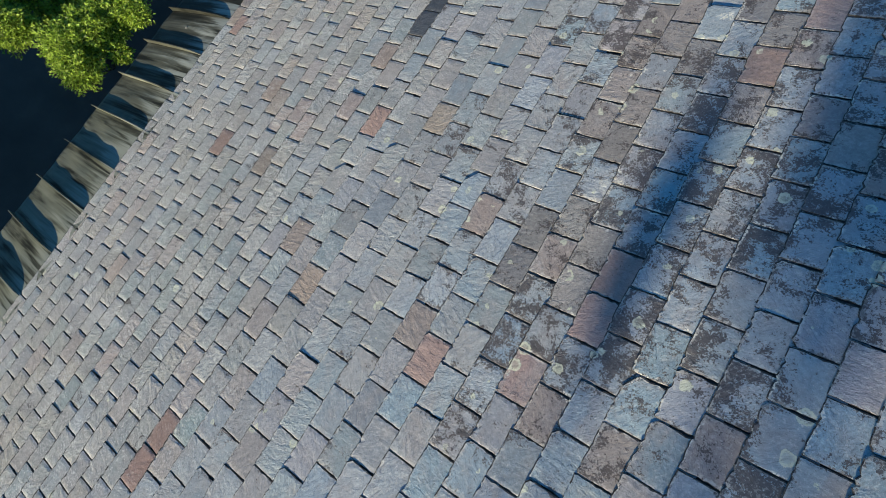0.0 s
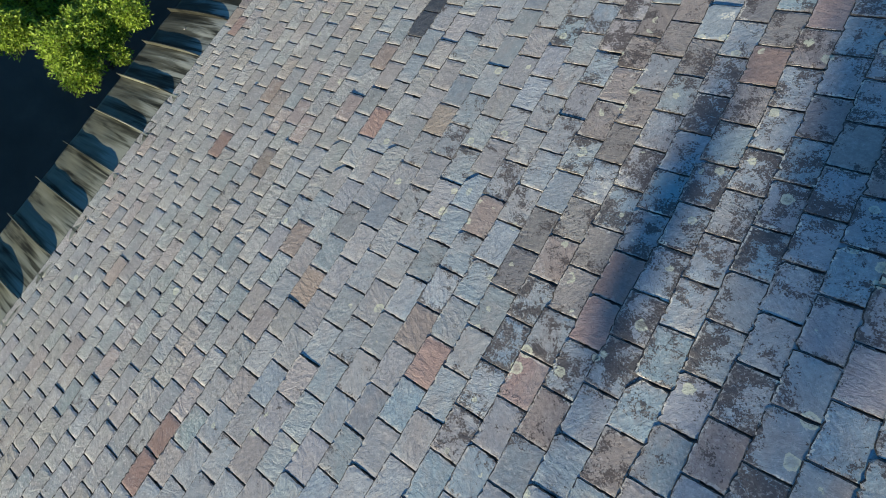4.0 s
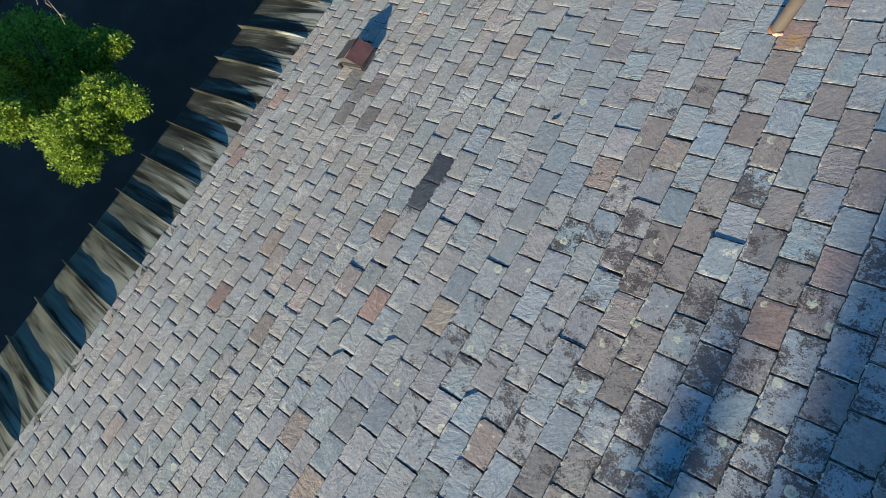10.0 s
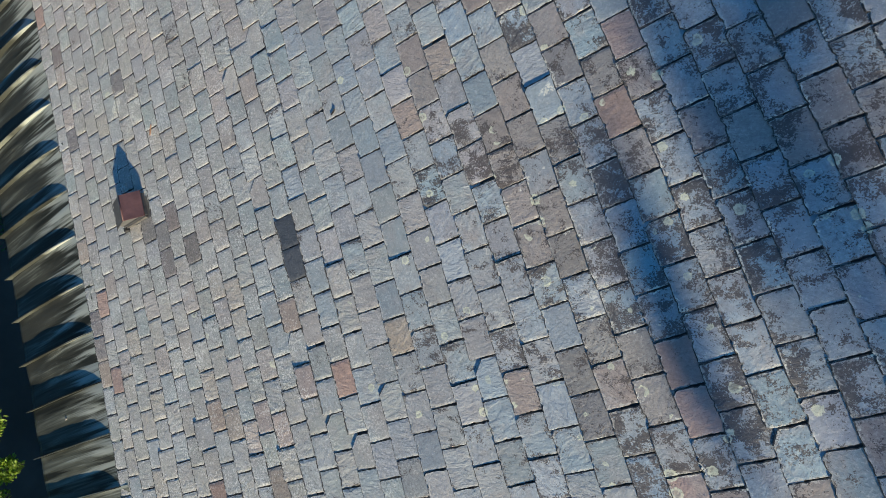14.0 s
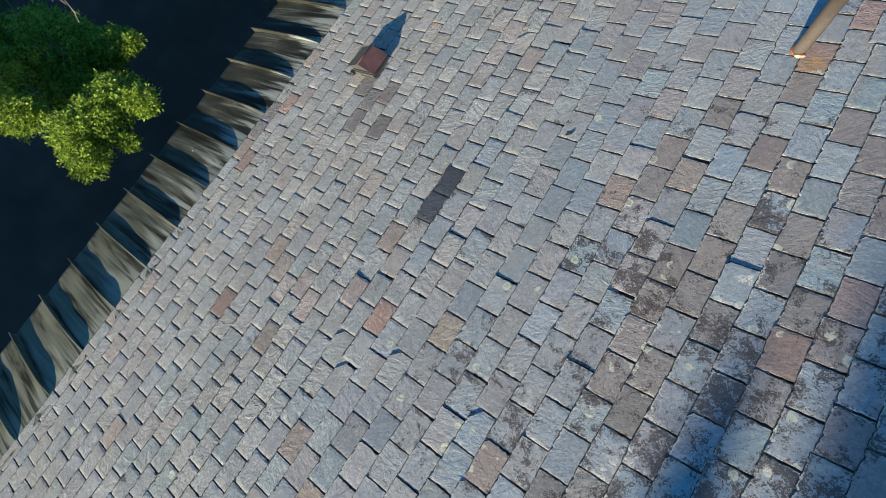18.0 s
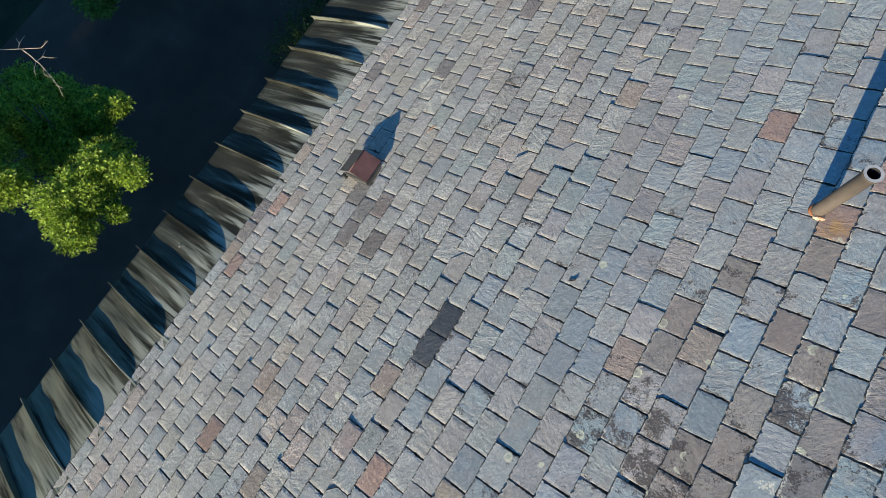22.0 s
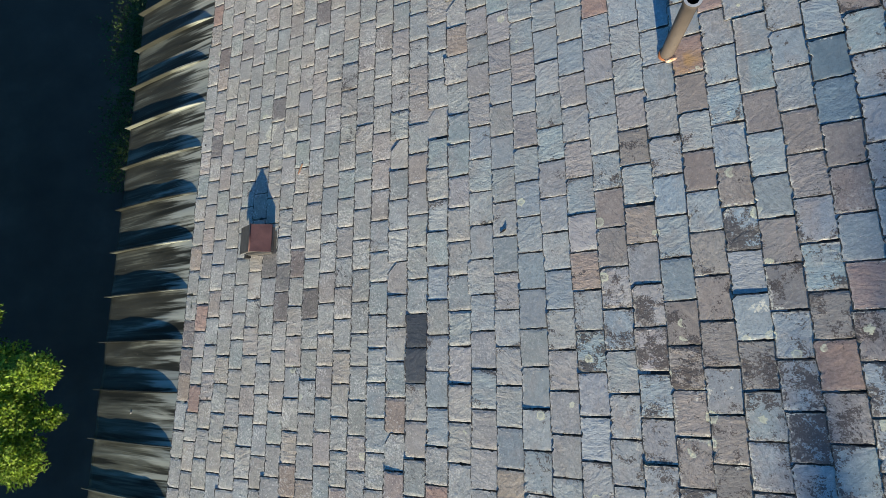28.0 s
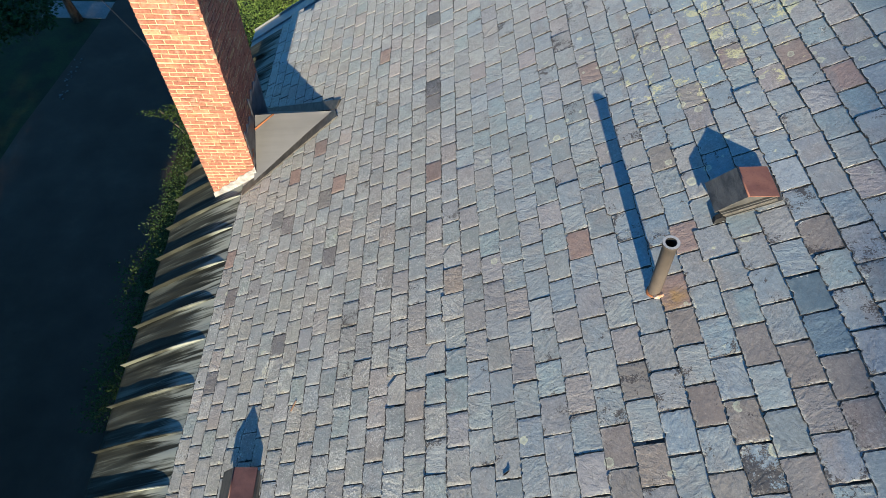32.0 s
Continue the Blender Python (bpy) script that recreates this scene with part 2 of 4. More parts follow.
    odds = s.math("MULTIPLY", odds, s.math("ADD", 0.25, s.math("MULTIPLY", s.step(s.noise(s.place(), 2.2, 3.0), 0.40, 0.62), 1.2)))
    there = s.math("LESS_THAN", dice.outputs[0], odds)
    wide = s.math("ADD", 0.16, s.math("MULTIPLY", dice.outputs[1], 0.26))
    gone = s.math("ADD", cells.outputs["Distance"], s.math("MULTIPLY", s.math("SUBTRACT", s.noise(s.place(), 42.0, 4.0, 0.7), 0.5), 0.42))
    disc = s.math("MULTIPLY", there, s.math("SUBTRACT", 1.0, s.step(gone, s.math("SUBTRACT", wide, 0.03), wide)))
    rim_of = s.step(gone, s.math("MULTIPLY", wide, 0.45), s.math("MULTIPLY", wide, 0.8))
    spot = s.math("MULTIPLY", disc, s.math("ADD", 0.30, s.math("MULTIPLY", rim_of, 0.55)))
    spot = s.math("MULTIPLY", spot, min(1.0, growth * 2))
    base = s.mix(spot, base, (0.50, 0.50, 0.36))
    mat_of = s.math("ADD", s.noise(s.place(), 5.5, 7.0, 0.74, 0.4), s.math("MULTIPLY", s.math("SUBTRACT", near2, 1.0), 0.30))
    mat_of = s.math("MULTIPLY", s.step(mat_of, 0.565, 0.585), s.step(fine, 0.36, 0.52))
    base = s.mix(s.math("MULTIPLY", mat_of, 0.82), base, (0.60, 0.565, 0.30))
    # riven grain: thin leaves of stone, broken along wandering lines
    swing = s.node("ShaderNodeVectorRotate", Vector=own, Angle=s.math("MULTIPLY", pick, 44.0))
    swing.rotation_type = "Z_AXIS"
    grain = s.noise(s.place((1.0, 1.5, 1.0), source=swing.outputs[0]), 15.0, 8.0, 0.64, 0.3)
    broad = s.noise(s.place((1.0, 2.2, 1.0), source=swing.outputs[0]), 8.0, 4.0, 0.55, 0.7)
    turns = s.math("MULTIPLY", broad, 11.0)
    ledge = s.math("MULTIPLY", s.math("FLOOR", turns), 0.085)
    line = s.math("SUBTRACT", 1.0, s.step(s.math("FRACT", turns), 0.0, 0.16))
    base = s.mix(s.math("MULTIPLY", s.math("MULTIPLY", line, s.step(tint, 0.40, 0.6)), 0.28), base, (0.075, 0.075, 0.078))
    high = s.math("ADD", grain, s.math("ADD", ledge, s.math("MULTIPLY", broad, 0.3)))
    high = s.math("ADD", high, s.math("MULTIPLY", s.math("MULTIPLY", fine, rough), 0.34))
    high = s.math("ADD", high, s.math("MULTIPLY", s.math("ADD", blot, spot), 0.07))
    high = s.math("MULTIPLY", high, s.math("MULTIPLY", s.math("ADD", 0.40, s.math("MULTIPLY", pick3, 0.8)), s.math("ADD", 0.54, s.math("MULTIPLY", rough, 0.14))))
    base = s.mix(1.0, base, s.ramp(grain, (0.34, (0.90, 0.90, 0.905)), (0.66, (1.10, 1.10, 1.095))), "MULTIPLY")
    return s.done(base, high, 0.9, 0.0135, s.math("ADD", 0.5, s.math("MULTIPLY", fine, 0.3)))


GREY = [(0.0, (0.225, 0.25, 0.262)), (0.2, (0.285, 0.298, 0.298)), (0.4, (0.24, 0.268, 0.268)), (0.6, (0.31, 0.308, 0.296)),
        (0.74, (0.225, 0.262, 0.258)), (0.86, (0.272, 0.258, 0.245)), (0.93, (0.275, 0.240, 0.226)), (1.0, (0.24, 0.285, 0.276))]
RUST = [(0.0, (0.275, 0.180, 0.136)), (0.5, (0.30, 0.197, 0.149)), (1.0, (0.255, 0.168, 0.134))]
DARK = [(0.0, (0.040, 0.045, 0.053)), (1.0, (0.050, 0.056, 0.064))]
DUN = [(0.0, (0.14, 0.135, 0.125)), (0.5, (0.165, 0.145, 0.13)), (1.0, (0.12, 0.105, 0.105))]
TAN = [(0.0, (0.29, 0.225, 0.165)), (1.0, (0.27, 0.205, 0.16))]
BLUE = [(0.0, (0.245, 0.272, 0.285)), (0.5, (0.255, 0.278, 0.288)), (1.0, (0.235, 0.270, 0.278))]
BROWN = [(0.0, (0.250, 0.208, 0.166)), (0.5, (0.212, 0.178, 0.150)), (1.0, (0.265, 0.212, 0.170))]
DEEP = [(0.0, (0.125, 0.168, 0.200)), (1.0, (0.140, 0.180, 0.208))]
PALE_BLUE = [(0.0, (0.35, 0.37, 0.375)), (1.0, (0.37, 0.39, 0.39))]
KINDS = {"blue": BLUE, "brown": BROWN, "pale": PALE_BLUE, "grey": GREY, "rust": RUST, "dark": DARK, "dun": DUN, "tan": TAN, "deep": DEEP}
VEIL = {"blue": 0.35, "brown": 0.3, "pale": 0.1, "grey": 1.0, "rust": 0.2, "dark": 0.05, "dun": 0.25, "tan": 0.35, "deep": 0.1}
MOSS = {"blue": 0.3, "brown": 0.8, "pale": 0.1, "grey": 1.0, "rust": 0.5, "dark": 0.0, "dun": 1.0, "tan": 1.0, "deep": 0.2}     # how much dark growth
SLATE_ONE = {k: slate("slate_" + k, v, True, MOSS[k], VEIL[k]) for k, v in KINDS.items()}
SLATE_ALL = {k: slate("slates_" + k, v, False, MOSS[k], VEIL[k]) for k, v in KINDS.items()}


def edge_material():
    s = Shade("slate_edge", rough=0.75)
    n = s.noise(s.place(), 48.0, 5.0, 0.65)
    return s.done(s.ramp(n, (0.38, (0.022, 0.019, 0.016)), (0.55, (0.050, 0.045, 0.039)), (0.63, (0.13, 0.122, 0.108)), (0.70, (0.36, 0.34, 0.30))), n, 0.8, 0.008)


def apron_material():
    """Old painted sheet metal, streaked by the water that runs down it, with pale lime washed out at its head."""
    s = Shade("weathered_metal", rough=0.5, metal=0.0, specular=0.05)
    here = s.node("ShaderNodeTexCoord").outputs["Object"]
    head = s.node("ShaderNodeSeparateXYZ", Vector=here).outputs[0]
    pick = s.node("ShaderNodeObjectInfo").outputs["Random"]
    run = s.noise(s.place((0.55, 6.0, 0.5), shift=pick), 1.5, 3.5, 0.55, 0.5)
    wide = s.noise(s.place((0.5, 3.0, 0.5), shift=pick), 1.3, 3.0)
    spot = s.noise(s.place(), 55.0, 3.0)
    thin = s.noise(s.place((0.30, 24.0, 0.5), shift=pick), 1.5, 3.0, 0.6, 0.15)
    run = s.math("ADD", s.math("MULTIPLY", run, 0.74), s.math("MULTIPLY", thin, 0.26))
    run = s.math("ADD", 0.5, s.math("MULTIPLY", s.math("SUBTRACT", run, 0.5), 1.35))
    base = s.ramp(run, (0.34, (0.013, 0.014, 0.0115)), (0.46, (0.027, 0.028, 0.022)), (0.56, (0.043, 0.045, 0.036)), (0.70, (0.115, 0.121, 0.096)))
    base = s.mix(s.math("MULTIPLY", s.step(wide, 0.45, 0.65), 0.6), base, (0.034, 0.035, 0.029))
    lime = s.math("MULTIPLY", s.step(s.math("ADD", head, s.math("MULTIPLY", s.math("SUBTRACT", run, 0.5), 2.6)), -6.0, -5.25), s.step(run, 0.38, 0.52))
    base = s.mix(s.math("MULTIPLY", lime, 0.7), base, (0.31, 0.33, 0.29))
    near = s.math("SUBTRACT", 1.0, s.step(s.node("ShaderNodeSeparateXYZ", Vector=s.place()).outputs[1], -0.5, 3.2))
    base = s.mix(s.math("MULTIPLY", near, s.math("MULTIPLY", s.step(run, 0.30, 0.55), 0.6)), base, (0.165, 0.172, 0.125))
    base = s.mix(s.math("MULTIPLY", s.step(spot, 0.69, 0.75), 0.35), base, (0.25, 0.24, 0.22))
    return s.done(base, s.math("ADD", run, s.math("MULTIPLY", spot, 0.08)), 0.25, 0.012, s.math("ADD", 0.36, s.math("MULTIPLY", run, 0.3)))


def metal_material(name, dark, light, rough=0.45, metal=0.6, stretch=(1, 1, 1)):
    s = Shade(name, rough=rough, metal=metal)
    n = s.noise(s.place(stretch), 6.0, 6.0, 0.65, 0.4)
    f = s.noise(s.place(), 70.0, 3.0)
    base = s.mix(s.step(n, 0.3, 0.7), dark, light)
    base = s.mix(s.math("MULTIPLY", s.step(f, 0.55, 0.75), 0.4), base, tuple(c * 0.5 for c in dark))
    return s.done(base, s.math("ADD", n, s.math("MULTIPLY", f, 0.2)), 0.25, 0.006, s.math("ADD", rough - 0.12, s.math("MULTIPLY", n, 0.3)))


def brick_material():
    s = Shade("brick_red", rough=0.85, specular=0.2)
    pick = s.node("ShaderNodeObjectInfo").outputs["Random"]
    own = s.place(shift=pick)
    base = s.ramp(pick, (0.0, (0.26, 0.115, 0.078)), (0.4, (0.32, 0.145, 0.096)), (0.75, (0.24, 0.10, 0.072)), (0.94, (0.33, 0.17, 0.11)), (1.0, (0.38, 0.26, 0.15)))
    n = s.noise(own, 26.0, 5.0, 0.7)
    base = s.mix(1.0, base, s.ramp(n, (0.3, (0.55, 0.52, 0.52)), (0.7, (1.25, 1.24, 1.24))), "MULTIPLY")
    white = s.step(s.noise(s.place(), 7.0, 5.0, 0.6), 0.56, 0.72)
    base = s.mix(s.math("MULTIPLY", white, 0.2), base, (0.50, 0.43, 0.36))
    smear = s.step(s.noise(s.place(), 5.0, 4.0, 0.6), 0.58, 0.68)
    base = s.mix(s.math("MULTIPLY", smear, 0.3), base, (0.46, 0.32, 0.15))
    return s.done(base, s.math("ADD", n, s.noise(own, 120.0, 3.0)), 0.6, 0.004)


def plain(name, dark, light, scale=8.0, rough=0.85, bump=0.4, distance=0.01, metal=0.0):
    s = Shade(name, rough=rough, metal=metal, specular=0.3)
    n = s.noise(s.place(), scale, 6.0, 0.6)
    f = s.noise(s.place(), scale * 12, 3.0, 0.6)
    base = s.mix(s.step(n, 0.32, 0.68), dark, light)
    base = s.mix(1.0, base, s.ramp(f, (0.3, (0.78, 0.78, 0.78)), (0.7, (1.2, 1.2, 1.2))), "MULTIPLY")
    return s.done(base, s.math("ADD", n, s.math("MULTIPLY", f, 0.4)), bump, distance)


def leaf_material(name, dark, light):
    s = Shade(name, rough=0.5, specular=0.35)
    pick = s.node("ShaderNodeNewGeometry").outputs["Random Per Island"]
    base = s.ramp(pick, (0.0, dark), (0.6, light), (1.0, tuple(c * 1.35 for c in light)))
    s.b.inputs["Subsurface Weight"].default_value = 0.0
    mat = s.done(base)
    t = s.t
    thin = t.nodes.new("ShaderNodeBsdfTranslucent")
    t.links.new(base, thin.inputs[0])
    blend = t.nodes.new("ShaderNodeMixShader")
    blend.inputs[0].default_value = 0.45
    t.links.new(s.b.outputs[0], blend.inputs[1])
    t.links.new(thin.outputs[0], blend.inputs[2])
    t.links.new(blend.outputs[0], t.nodes["Material Output"].inputs[0])
    return mat


def asphalt_material():
    s = Shade("asphalt", rough=0.9, specular=0.25)
    n = s.noise(s.place(), 0.7, 5.0, 0.6)
    f = s.noise(s.place(), 90.0, 3.0)
    base = s.ramp(n, (0.3, (0.056, 0.038, 0.025)), (0.55, (0.074, 0.052, 0.035)), (0.75, (0.098, 0.072, 0.050)))
    base = s.mix(s.math("MULTIPLY", s.step(f, 0.6, 0.75), 0.5), base, (0.088, 0.068, 0.050))
    return s.done(base, f, 0.6, 0.006)


EDGE = edge_material()
CRUMB = plain("crusted_slate_edge", (0.11, 0.107, 0.10), (0.36, 0.35, 0.315), 26.0, bump=0.9, distance=0.006)
APRON = apron_material()
LEAD = metal_material("grey_sheet_metal", (0.036, 0.036, 0.039), (0.120, 0.121, 0.126), 0.45, 0.3, (1.6, 0.5, 0.35))
COPPER = metal_material("red_oxide_sheet", (0.15, 0.068, 0.05), (0.235, 0.112, 0.078), 0.5, 0.15)
DULL = metal_material("dark_sheet_metal", (0.04, 0.038, 0.036), (0.12, 0.113, 0.10), 0.5, 0.3, (3, 1, 3))
PALE = metal_material("pale_sheet_metal", (0.055, 0.055, 0.054), (0.105, 0.104, 0.10), 0.55, 0.3)
MAROON = metal_material("dark_red_oxide_sheet", (0.070, 0.036, 0.032), (0.120, 0.062, 0.054), 0.5, 0.1)
PIPE = metal_material("weathered_pipe", (0.048, 0.041, 0.035), (0.095, 0.079, 0.066), 0.6, 0.1, (1, 1, 0.3))
PALE_RIM = metal_material("pale_lead", (0.22, 0.22, 0.22), (0.42, 0.42, 0.41), 0.5, 0.2)
def zinc_material(name, dark, light, rough=0.42):
    """Plain dull sheet metal with faint runs down the slope."""
    s = Shade(name, rough=rough, metal=0.35)
    run = s.noise(s.place((0.5, 9.0, 0.5)), 2.0, 4.0, 0.6)
    soft = s.noise(s.place(), 1.6, 3.0)
    base = s.mix(s.math("ADD", s.math("MULTIPLY", soft, 0.6), s.math("MULTIPLY", run, 0.4)), dark, light)
    return s.done(base, s.math("ADD", run, soft), 0.08, 0.01)


SADDLE = zinc_material("dull_grey_sheet", (0.060, 0.060, 0.062), (0.170, 0.168, 0.165))
ZINC = zinc_material("pale_zinc_sheet", (0.16, 0.17, 0.18), (0.30, 0.31, 0.32))
SCAB = plain("flaking_rust", (0.42, 0.17, 0.06), (0.62, 0.46, 0.33), 26.0, bump=0.8, distance=0.01)
RUSTY = metal_material("rusty_iron", (0.17, 0.065, 0.025), (0.32, 0.13, 0.05), 0.8, 0.1)
WHITE = plain("limewash", (0.20, 0.195, 0.19), (0.38, 0.37, 0.36), 9.0, bump=0.6, distance=0.01)
BRICK = brick_material()
MORTAR = plain("mortar", (0.36, 0.28, 0.16), (0.48, 0.39, 0.25), 12.0, bump=0.6)
FELT = plain("roof_boarding", (0.05, 0.048, 0.045), (0.09, 0.085, 0.08), 5.0)
WALLING = plain("painted_render", (0.48, 0.46, 0.42), (0.56, 0.54, 0.50), 1.2)
ASPHALT = asphalt_material()
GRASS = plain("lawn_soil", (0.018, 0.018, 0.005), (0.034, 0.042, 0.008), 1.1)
CONCRETE = plain("concrete", (0.19, 0.18, 0.165), (0.26, 0.245, 0.22), 2.0)
BARK = plain("bark", (0.07, 0.055, 0.04), (0.15, 0.12, 0.09), 14.0, bump=0.8, distance=0.02)
TWIG = plain("dead_wood", (0.30, 0.25, 0.18), (0.44, 0.37, 0.28), 20.0)
LEAF = leaf_material("young_leaves", (0.075, 0.12, 0.012), (0.295, 0.40, 0.04))
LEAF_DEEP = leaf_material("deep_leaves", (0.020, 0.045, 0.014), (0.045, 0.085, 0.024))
# darker copy of the hedge green: shade put into the leaf colour
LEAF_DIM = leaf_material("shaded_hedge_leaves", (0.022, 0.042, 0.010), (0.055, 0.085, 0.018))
# the same green brightened, so that the far shrubs look sunlit
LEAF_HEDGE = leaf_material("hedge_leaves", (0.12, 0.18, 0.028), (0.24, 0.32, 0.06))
BLACK = plain("black_cable", (0.015, 0.015, 0.016), (0.03, 0.03, 0.03), 8.0)
STONE = plain("gravel_stone", (0.10, 0.10, 0.095), (0.20, 0.195, 0.18), 14.0)

# ---- the roof's own frame: x up the slope, y along the eaves, z out of it ----
ALONG = Vector((-0.00035, 0.999874, 0.015854)).normalized()
OUT = Vector((-0.544213, -0.013490, 0.838839)).normalized()
UP = ALONG.cross(OUT).normalized()
ROOF = Matrix(((UP.x, ALONG.x, OUT.x, 0), (UP.y, ALONG.y, OUT.y, 0), (UP.z, ALONG.z, OUT.z, 9.4417), (0, 0, 0, 1)))
EAVE, FIELD, RIDGE = -7.07, -5.37, 3.5      # up the slope: drip edge, first slates, ridge
NEAR_END, FAR_END = -6.0, 12.78             # along the eaves
rng = random.Random(7)


def on_roof(v, u, w=0.0):
    return ROOF @ Vector((v, u, w))


def mesh_of(name, verts, faces, materials, index=None, smooth=False):
    me = bpy.data.meshes.new(name)
    me.from_pydata([tuple(v) for v in verts], [], faces)
    for m in materials if isinstance(materials, (list, tuple)) else [materials]:
        me.materials.append(m)
    if index:
        me.polygons.foreach_set("material_index", index)
    if smooth:
        me.polygons.foreach_set("use_smooth", [True] * len(me.polygons))
    me.update()
    return me


def part(name, bm, material, parent=None, label=""):
    """Links a bmesh (or a mesh) as one object under a thing or a part."""
    if isinstance(bm, bmesh.types.BMesh):
        me = bpy.data.meshes.new(name)
        bmesh.ops.recalc_face_normals(bm, faces=bm.faces)
        bm.to_mesh(me)
        bm.free()
        me.materials.append(material)
    else:
        me = bm
    ob = new(name, me)
    ob.parent = parent
    return tagged(ob, label)


def box(lo, hi, bevel=0.0, bm=None, m=None):
    bm = bm or bmesh.new()
    c = [(p + q) / 2 for p, q in zip(lo, hi)]
    got = bmesh.ops.create_cube(bm, size=1.0, matrix=(m or Matrix()) @ Matrix.Translation(c) @ Matrix.Diagonal([abs(q - p) for p, q in zip(lo, hi)] + [1]))
    if bevel:
        edges = {ed for v in got["verts"] for ed in v.link_edges}
        bmesh.ops.bevel(bm, geom=list(edges), offset=bevel, segments=1, affect="EDGES")
    return bm


def prism(outline, lo, hi, axis=1):
    """A solid with that outline in the other two axes, from lo to hi along axis."""
    bm = bmesh.new()
    rings = []
    for h in (lo, hi):
        ring = []
        for p, q in outline:
            co = [p, q]
            co.insert(axis, h)
            ring.append(bm.verts.new(co))
        rings.append(ring)
    n = len(outline)
    bm.faces.new(rings[0])
    bm.faces.new(rings[1][::-1])
    for i in range(n):
        bm.faces.new((rings[0][i], rings[0][(i + 1) % n], rings[1][(i + 1) % n], rings[1][i]))
    return bm


def tube(points, radii, sides=12, caps=True, bm=None):
    bm = bm or bmesh.new()
    rings = []
    for i, p in enumerate(points):
        p = Vector(p)
        d = (Vector(points[min(i + 1, len(points) - 1)]) - Vector(points[max(i - 1, 0)])).normalized()
        q = d.to_track_quat("Z", "Y")
        rings.append([bm.verts.new(p + q @ Vector((radii[i] * math.cos(k * math.tau / sides), radii[i] * math.sin(k * math.tau / sides), 0))) for k in range(sides)])
    for r0, r1 in zip(rings, rings[1:]):
        for k in range(sides):
            f = bm.faces.new((r0[k], r0[(k + 1) % sides], r1[(k + 1) % sides], r1[k]))
            f.smooth = True
    if caps:
        bm.faces.new(rings[0][::-1])
        bm.faces.new(rings[-1])
    return bm


def empty(name, m, *tags, **more):
    ob = new(name)
    ob.matrix_world = m
    ob.empty_display_size = 0.2
    return tagged(ob, *tags, **more)


# ---- house: boarding under the slates, walls, far slope ----
roof = empty("roof_slope", ROOF, "weathered blue-grey slate roof slope with brown and dark patches", "roof", kind="structure")
part("roof_boarding", box((EAVE + 0.05, NEAR_END, -0.20), (RIDGE, FAR_END - 0.02, -0.012)), FELT, roof)
peak = on_roof(RIDGE, 0)
WALL_X, EAST_X = on_roof(EAVE, 0).x + 0.45, 2 * peak.x - on_roof(EAVE, 0).x - 0.45


def house_wall(name, lo, hi, label):
    tagged(part(name, box(lo, hi), WALLING), label, "wall", kind="structure")


house_wall("wall_west", (WALL_X, NEAR_END + 0.3, 0.0), (WALL_X + 0.3, FAR_END - 0.3, 5.55), "pale rendered house wall under the eaves")
house_wall("wall_east", (EAST_X - 0.3, NEAR_END + 0.3, 0.0), (EAST_X, FAR_END - 0.3, 5.45), "pale rendered house wall on the far side")
for name, y0, y1 in (("wall_south", NEAR_END + 0.3, NEAR_END + 0.6), ("wall_north", FAR_END - 0.6, FAR_END - 0.3)):
    gable = prism([(WALL_X + 0.3, 0.0), (EAST_X - 0.3, 0.0), (EAST_X - 0.3, 5.5), (peak.x, peak.z - 0.42), (WALL_X + 0.3, 5.5)], y0, y1)
    tagged(part(name, gable, WALLING), "pale rendered gable wall of the house", "wall", kind="structure")
back = prism([(peak.x + 0.02, peak.z - 0.02), (2 * peak.x - on_roof(EAVE, 0).x, 5.45), (2 * peak.x - on_roof(EAVE, 0).x, 5.25), (peak.x + 0.02, peak.z - 0.24)], NEAR_END, FAR_END)
tagged(part("roof_far_slope", back, FELT), "dark far slope of the house roof", "roof", kind="structure")

# ---- eaves: standing-seam sheet metal ----
apron = empty("eaves_apron", ROOF, "streaked old standing-seam metal apron along the eaves", "metal apron", kind="structure")
SEAM_AT, SEAM_STEP, SEAM_HIGH = 1.855, 0.6055, 0.076


def pan_mesh(wave):
    """One pan of sheet metal between two seams, dished and buckled."""
    verts, faces, nx, ny = [], [], 24, 14
    for i in range(nx + 1):
        for j in range(ny + 1):
            s, t = i / nx, j / ny
            x = EAVE + s * (FIELD - EAVE + 0.10)
            z = 0.008 - 0.006 * math.sin(math.pi * t) + 0.012 * s * s + 0.02 * math.sin(math.pi * s)
            z += 0.011 * noise.noise((s * 4.6, t * 2.4, wave * 9.7)) + 0.016 * math.sin(t * math.pi) * noise.noise((s * 1.3, t * 1.5, wave * 3.3))
            verts.append((x, t * SEAM_STEP, z))
    for i in range(nx):
        for j in range(ny):
            q = i * (ny + 1) + j
            faces.append((q, q + ny + 1, q + ny + 2, q + 1))
    base = len(verts)
    for j in range(ny + 1):     # the drip edge, turned down
        verts.append((EAVE - 0.012, j / ny * SEAM_STEP, -0.045))
    for j in range(ny):
        faces.append((j, j + 1, base + j + 1, base + j))
    return mesh_of("pan", verts, faces, APRON, smooth=True)


pans = [pan_mesh(k) for k in range(6)]
SEAMS = [SEAM_AT + SEAM_STEP * k for k in range(-13, 19) if NEAR_END < SEAM_AT + SEAM_STEP * k < FAR_END - 0.3]
for k, u in enumerate(SEAMS):
    if u + SEAM_STEP < FAR_END + 0.1:
        part("pan", pans[(k * 5 + k // 3) % 6], APRON, apron).location = (0, u, 0)


